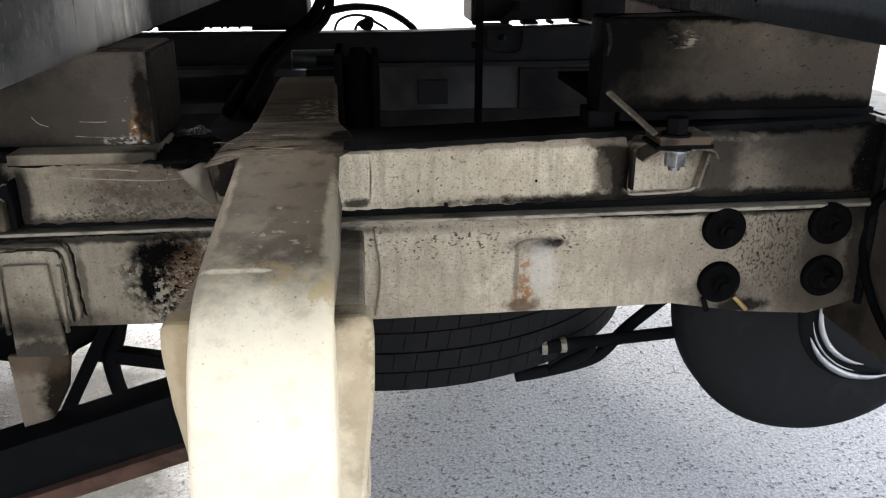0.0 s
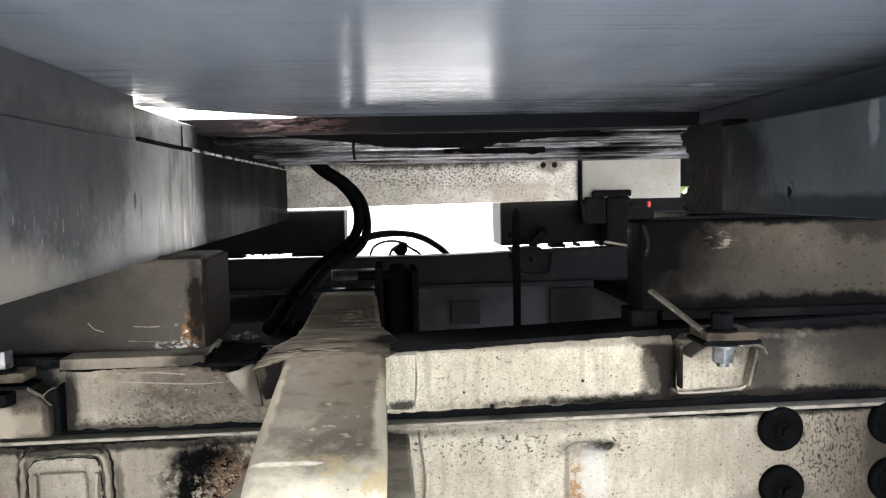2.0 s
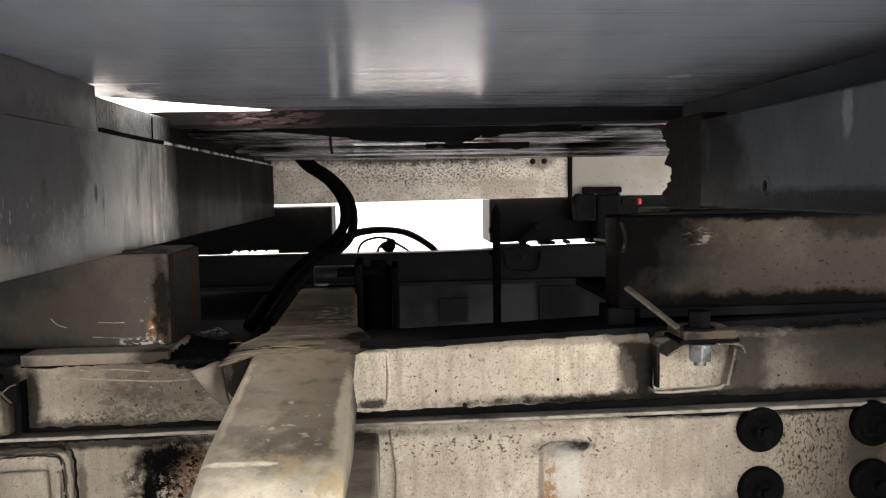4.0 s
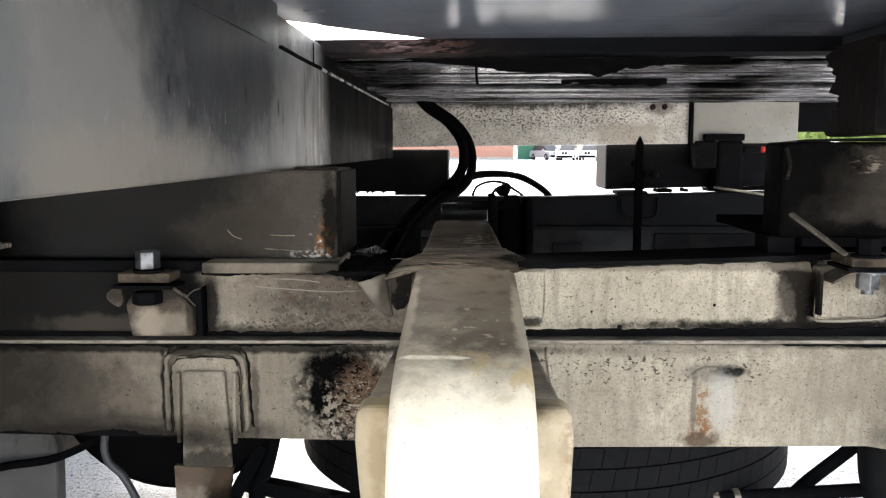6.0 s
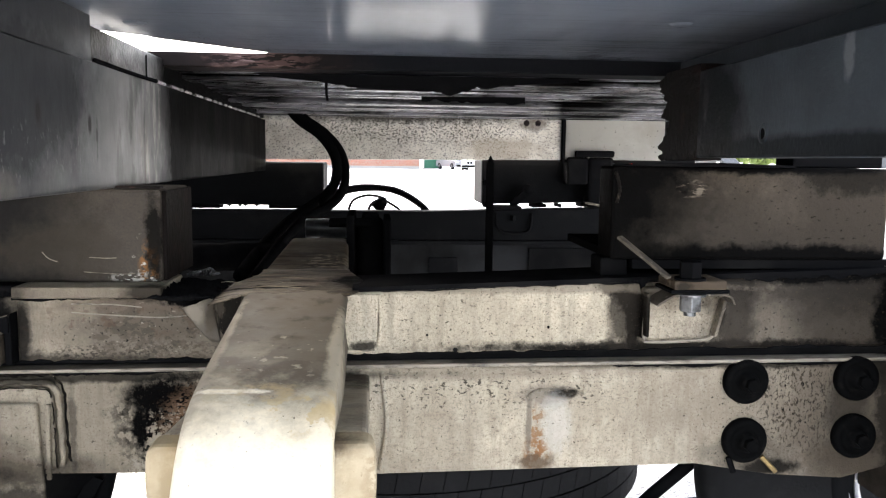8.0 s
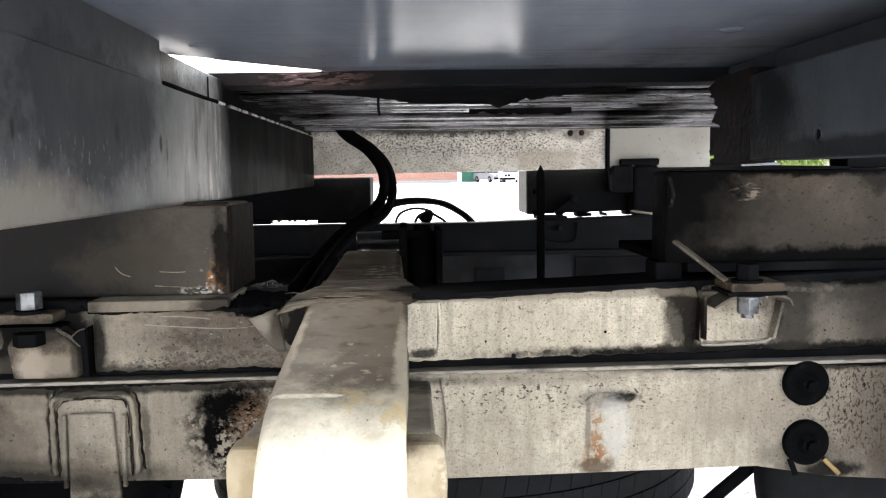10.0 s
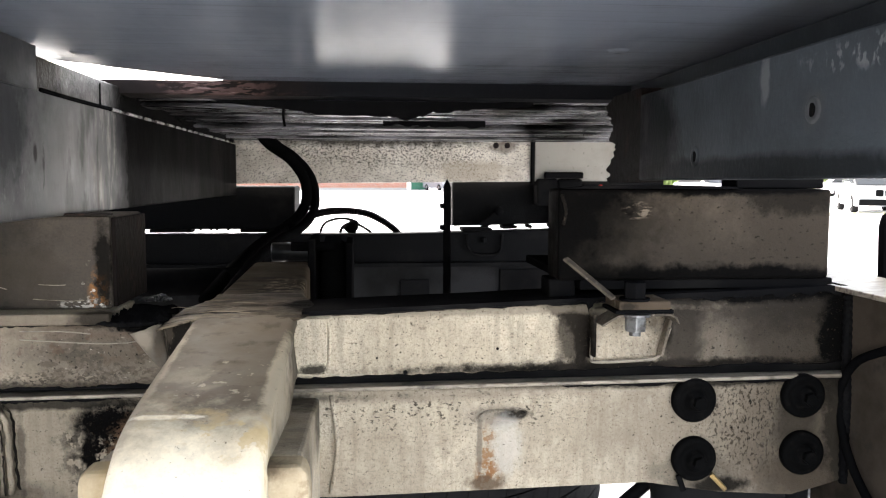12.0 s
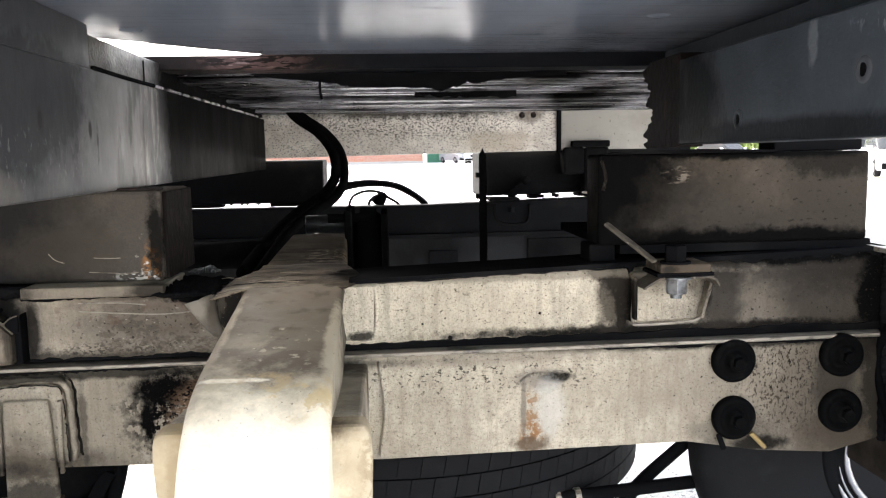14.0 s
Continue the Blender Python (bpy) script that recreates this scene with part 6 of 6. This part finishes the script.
def air_tank():
    a = thing("air_tank", (-0.86, 1.9, 0.265), "round black air tank hung behind the beam", "air tank")
    part("shell", lathe([(0.0, -0.125), (0.20, -0.123), (0.26, -0.112), (0.285, -0.085), (0.285, 0.085), (0.26, 0.112), (0.20, 0.123), (0.0, 0.125)], (-0.86, 1.925, 0.55), TO_Y, 48), GREASE, a, smooth=True)
    part("bracket", box(-1.02, -0.90, 1.582, 1.86, 0.60, 0.66, 0.004), GREASE, a)
    for y in (1.88, 1.97):
        part("band", lathe([(0.2855, -0.015), (0.289, -0.015), (0.289, 0.015), (0.2855, 0.015)], (-0.86, y, 0.55), TO_Y, 48), GREASE, a)
    return a


air_tank()
w2 = thing("wheel", (0.0, 2.22, 0.27), "worn spare tyre slung flat under the beam", "wheel")
tyre(w2, (0.0, 2.22, 0.375), Matrix.Identity(4), 0.632, 0.32, 0.225, True)
part("sling_chain", tube([(0.0, 2.22, 0.37), (-0.08, 2.22, 0.55), (-0.20, 2.20, 0.757)], 0.012, 8, 6, 0.003), GREASE, w2)


# ---- rods and straps below the beam ----
def carrier():
    t = thing("spare_carrier", (0.3, 1.7, 0.3), "black rod carrier of the spare wheel", "wheel carrier")
    rod = part("rod", tube([(-0.12, 1.665, 0.288), (0.05, 1.672, 0.302), (0.20, 1.68, 0.316), (0.32, 1.685, 0.324), (0.52, 1.695, 0.335), (0.64, 1.70, 0.341)], 0.0145, 12, 8), GREASE, t, smooth=True)
    for x, y, z in ((0.318, 1.685, 0.324), (0.362, 1.687, 0.3265)):
        part("clamp", tube([(x - 0.006, y, z), (x + 0.006, y + 0.0005, z + 0.0006)], 0.0175, 14, 1), LIP, rod, "bare metal clamp")
    part("strut", tube([(0.70, 1.76, 0.475), (0.63, 1.76, 0.411), (0.53, 1.757, 0.327), (0.482, 1.75, 0.278), (0.44, 1.74, 0.257), (0.34, 1.71, 0.252), (0.26, 1.70, 0.246)], 0.0145, 12, 8), BLACK, t, smooth=True)
    part("hook", tube([(0.34, 1.705, 0.254), (0.375, 1.70, 0.275), (0.425, 1.70, 0.300), (0.43, 1.695, 0.326)], 0.013, 10, 6), BLACK, t, smooth=True)
    part("lug", prism([(0.335, 0.262), (0.42, 0.262), (0.43, 0.330), (0.345, 0.325)], "y", 1.70, 1.712, 0.002), BLACK, t)
    # stays between the beam and the step
    part("strut", tube([(-0.615, 1.85, 0.47), (-0.632, 1.85, 0.40), (-0.655, 1.85, 0.31), (-0.675, 1.85, 0.272), (-0.672, 1.85, 0.20), (-0.655, 1.85, 0.12)], 0.019, 10, 6), BLACK, t, smooth=True)
    part("strut", bar((-0.700, 1.853, 0.275), (-0.40, 1.850, 0.218), 0.035, 0.034), BLACK, t)
    part("strut", bar((-0.655, 1.845, 0.375), (-0.80, 1.83, 0.11), 0.05, 0.03), BLACK, t)
    part("gusset", prism([(-0.78, 0.48), (-0.585, 0.48), (-0.645, 0.385), (-0.70, 0.33), (-0.79, 0.24)], "y", 1.862, 1.872, 0.002), BLACK, t)
    return t


carrier()
t = thing("underrun_bar", (-0.6, 1.45, 0.28), "black underrun bar with a rusty lower edge", "underrun bar")
part("bar", bar((-1.18, 1.426, 0.138), (-0.30, 1.47, 0.385), 0.09, 0.10), BLACK, t)
part("lower_flange", bar((-1.12, 1.414, 0.088), (-0.40, 1.448, 0.292), 0.10, 0.030), RUSTBAR, t, "rust-brown lower flange")
t = thing("mudguard", (-1.0, 1.55, 0.3), "grimy pale plastic mudguard with a black wire", "mudguard")
part("skin", prism([(-1.45, 0.20), (-1.45, 0.525), (-1.00, 0.520), (-0.985, 0.46), (-0.995, 0.20)], "y", 1.56, 1.60, 0.008), MUDGUARD, t)
part("wire", tube([(-1.2, 1.54, 0.40), (-1.08, 1.54, 0.435), (-0.98, 1.55, 0.45), (-0.90, 1.60, 0.48)], 0.008, 8, 8), HOSE, t, smooth=True)
t = thing("drain_hose", (-0.85, 1.6, 0.3), "grey rubber drain hose", "hose")
part("hose", tube([(-0.885, 1.59, 0.53), (-0.899, 1.58, 0.475), (-0.894, 1.58, 0.433), (-0.867, 1.58, 0.404), (-0.845, 1.58, 0.363), (-0.834, 1.58, 0.328), (-0.845, 1.58, 0.27), (-0.89, 1.58, 0.20)], 0.0075, 10, 8), GREYHOSE, t, smooth=True)
t = thing("bump_stop", (-1.06, 1.40, 0.93), "grey steel bump stop with a round pad", "bump stop")
part("pad", lathe([(0.0, 0.0), (0.032, 0.0), (0.034, 0.006), (0.034, 0.05), (0.0, 0.05)], (-1.055, 1.45, 0.905), Matrix.Identity(4), 24), WALL, t)
part("plate", box(-1.13, -0.985, 1.40, 1.50, 0.9555, 0.985, 0.004), WALL, t)


t = thing("mud_flap", (1.25, 1.715, 0.78), "black rubber mud flap with rounded corners on a bracket", "mud flap")
part("flap", prism([(1.125, 0.775), (1.110, 0.80), (1.106, 0.97), (1.112, 0.992), (1.130, 1.003), (1.40, 1.003), (1.42, 0.98), (1.42, 0.80), (1.40, 0.775)], "y", 1.70, 1.725, 0.006), HOSE, t)
part("bracket", box(0.9255, 1.30, 1.7255, 1.745, 0.775, 0.80, 0.002), GREASE, t)


# ---- the car park ----
def brick_building():
    t = thing("brick_building", (-20, 90, G), "long red brick building beyond the car park", "building")
    part("wall", box(-60, 4.54, 88, 100, G, 7.0, 0.02), BRICK, t)
    part("plinth", box(-60, 4.55, 87.9, 87.998, G, G + 0.25, 0.01), CONCRETE, t)
    part("roof", box(-60.2, 4.8, 87.6, 100.2, 7.001, 7.4, 0.03), BLACK, t)
    for k in range(6):
        x = -12 - 7.5 * k
        w = part("window", box(x, x + 3.0, 87.92, 87.999, 2.5, 4.5, 0.01), WINDOW, t)
        part("sill", box(x - 0.1, x + 3.1, 87.85, 87.9985, 2.38, 2.499, 0.01), CONCRETE, w)
    return t


brick_building()
t = thing("green_gate", (5.9, 88, G), "dark green metal gate panel beside the building", "gate")
part("panel", box(5.0, 6.8, 88.0, 88.06, G + 0.05, 3.2, 0.01), GREEN, t)
for x in (4.95, 5.9, 6.8):
    part("post", box(x - 0.06, x + 0.06, 87.92, 87.999, G, 3.3, 0.01), GREEN if x > 5 else CONCRETE, t)


def car(x, y, turn, paint, label):
    t = thing("parked_car", (x, y, G), label, "car", "parked cars")
    low = [(-2.15, 0.28), (-2.2, 0.55), (-2.12, 0.86), (-1.1, 0.98), (1.9, 0.98), (2.1, 0.8), (2.12, 0.35), (2.0, 0.26), (-2.0, 0.24)]
    top = [(-1.15, 0.975), (-0.45, 1.50), (0.2, 1.58), (1.2, 1.54), (1.85, 0.975)]
    m = Matrix.Translation((x, y, G)) @ pose(0, 0, 0, 0, 0, turn)

    def put(name, bm, material, parent=t, label="", smooth=False):
        bmesh.ops.transform(bm, matrix=m, verts=bm.verts)
        return part(name, bm, material, parent, label, smooth)
    body = put("body", prism(low, "x", -0.89, 0.89, 0.06), paint)
    cab = prism(top, "x", -0.74, 0.74, 0.05)
    put("cabin", cab, WINDOW)
    put("roof", prism([(-0.47, 1.495), (0.2, 1.575), (1.2, 1.535), (1.25, 1.555), (0.2, 1.60), (-0.5, 1.52)], "x", -0.70, 0.70, 0.008), paint)
    put("windscreen", prism([(-1.15, 1.0), (-0.5, 1.47), (-0.52, 1.49), (-1.18, 1.01)], "x", -0.66, 0.66, 0.004), WINDOW)
    for sx in (-1, 1):
        put("headlight", box(sx * 0.70 - 0.16, sx * 0.70 + 0.16, -2.19, -2.08, 0.68, 0.82, 0.03), LAMP, body, "clear headlight")
        put("grille", box(sx * 0.15 - 0.12, sx * 0.15 + 0.12, -2.215, -2.12, 0.60, 0.84, 0.03), BLACK, body, "black grille half")
        put("mirror", box(sx * 0.98 - 0.09, sx * 0.98 + 0.09, -0.95, -0.80, 0.98, 1.12, 0.03), paint)
        for yy in (-1.35, 1.30):
            w = put("wheel", lathe([(0.0, -0.11), (0.20, -0.11), (0.22, -0.09), (0.32, -0.10), (0.335, -0.07), (0.335, 0.07), (0.32, 0.10), (0.0, 0.10)], (sx * 0.80, yy, 0.335), TO_X, 28), RUBBER)
            put("rim", lathe([(0.0, -0.02), (0.12, -0.01), (0.2, -0.0), (0.205, 0.015), (0.0, 0.015)], (sx * 0.905, yy, 0.335), TO_X, 24), CHROME, w)
    put("bumper", box(-0.80, 0.80, -2.235, -2.1, 0.28, 0.50, 0.03), BLACK, body, "dark lower bumper")
    put("number_plate", box(-0.26, 0.26, -2.25, -2.237, 0.50, 0.60, 0.004), WHITEPAINT, body)
    return t


for x, y, turn, paint, label in (
        (19.0, 29.0, -22, WHITEPAINT, "white parked off-road car facing the truck"),
        (34.5, 54.5, 75, WHITEPAINT, "white parked saloon car seen from its side"),
        (22.4, 52.0, 20, WHITEPAINT, "white parked car behind the kerb"),
        (28.0, 31.5, 0, SILVER, "silver parked car at the end of the row"),
        (7.9, 86.0, 25, SILVER, "silver car parked beside the gate"),
        (9.6, 82.0, -15, WHITEPAINT, "white car parked in an angled row"),
        (11.9, 82.5, -15, WHITEPAINT, "white car parked in an angled row"),
        (14.2, 83.0, -15, CARBLACK, "dark car parked in an angled row"),
        (16.5, 83.5, -15, WHITEPAINT, "white car parked in an angled row"),
        (18.9, 84.0, -15, SILVER, "silver car parked at the far end of a row")):
    car(x, y, turn, paint, label)
t = thing("kerb", (30, 25.3, G), "pale concrete kerb edging a grass strip", "kerb")
part("kerb_stone", box(11.2, 70, 25.2, 25.4, G, G + 0.06, 0.015), CONCRETE, t)
bm = bmesh.new()
bmesh.ops.create_grid(bm, x_segments=66, y_segments=3, size=0.5, matrix=Matrix.Translation((38.5, 26.06, G + 0.05)) @ Matrix.Diagonal((54, 0.9, 1, 1)))
for v in bm.verts:
    v.co.z += 0.03 * noise.noise(v.co * 3)
tagged(part("grass_strip", bm, GRASS), "dry yellow-green grass strip behind the kerb", "grass", kind="stuff")


def hedge(x0, x1, y, h, seed):
    """A long hedge as many small leaf clumps."""
    r = random.Random(seed)
    verts, faces = [], []
    for _ in range(18000):
        x = r.uniform(x0, x1)
        top = h * (0.75 + 0.25 * noise.noise(Vector((x * 0.5, y, 0))) + 0.1 * noise.noise(Vector((x * 2, y, 3))))
        c = Vector((x, y + r.uniform(-0.7, 0.7), G + top * math.sqrt(r.random())))
        s = r.uniform(0.28, 0.60)
        q = Euler((r.uniform(0, 6), r.uniform(0, 6), r.uniform(0, 6))).to_matrix()
        b = len(verts)
        verts += [c + q @ Vector(p) * s for p in ((-1, 0, 0), (0, -0.6, 0.1), (1, 0, 0), (0, 0.6, 0.1))]
        faces.append((b, b + 1, b + 2, b + 3))
    me = bpy.data.meshes.new("hedge")
    me.from_pydata(verts, [], faces)
    me.materials.append(LEAF)
    return tagged(new("hedge", me), "dense green hedge behind the parked cars", "hedge", kind="stuff")


hedge(22, 110, 92, 6.5, 11)
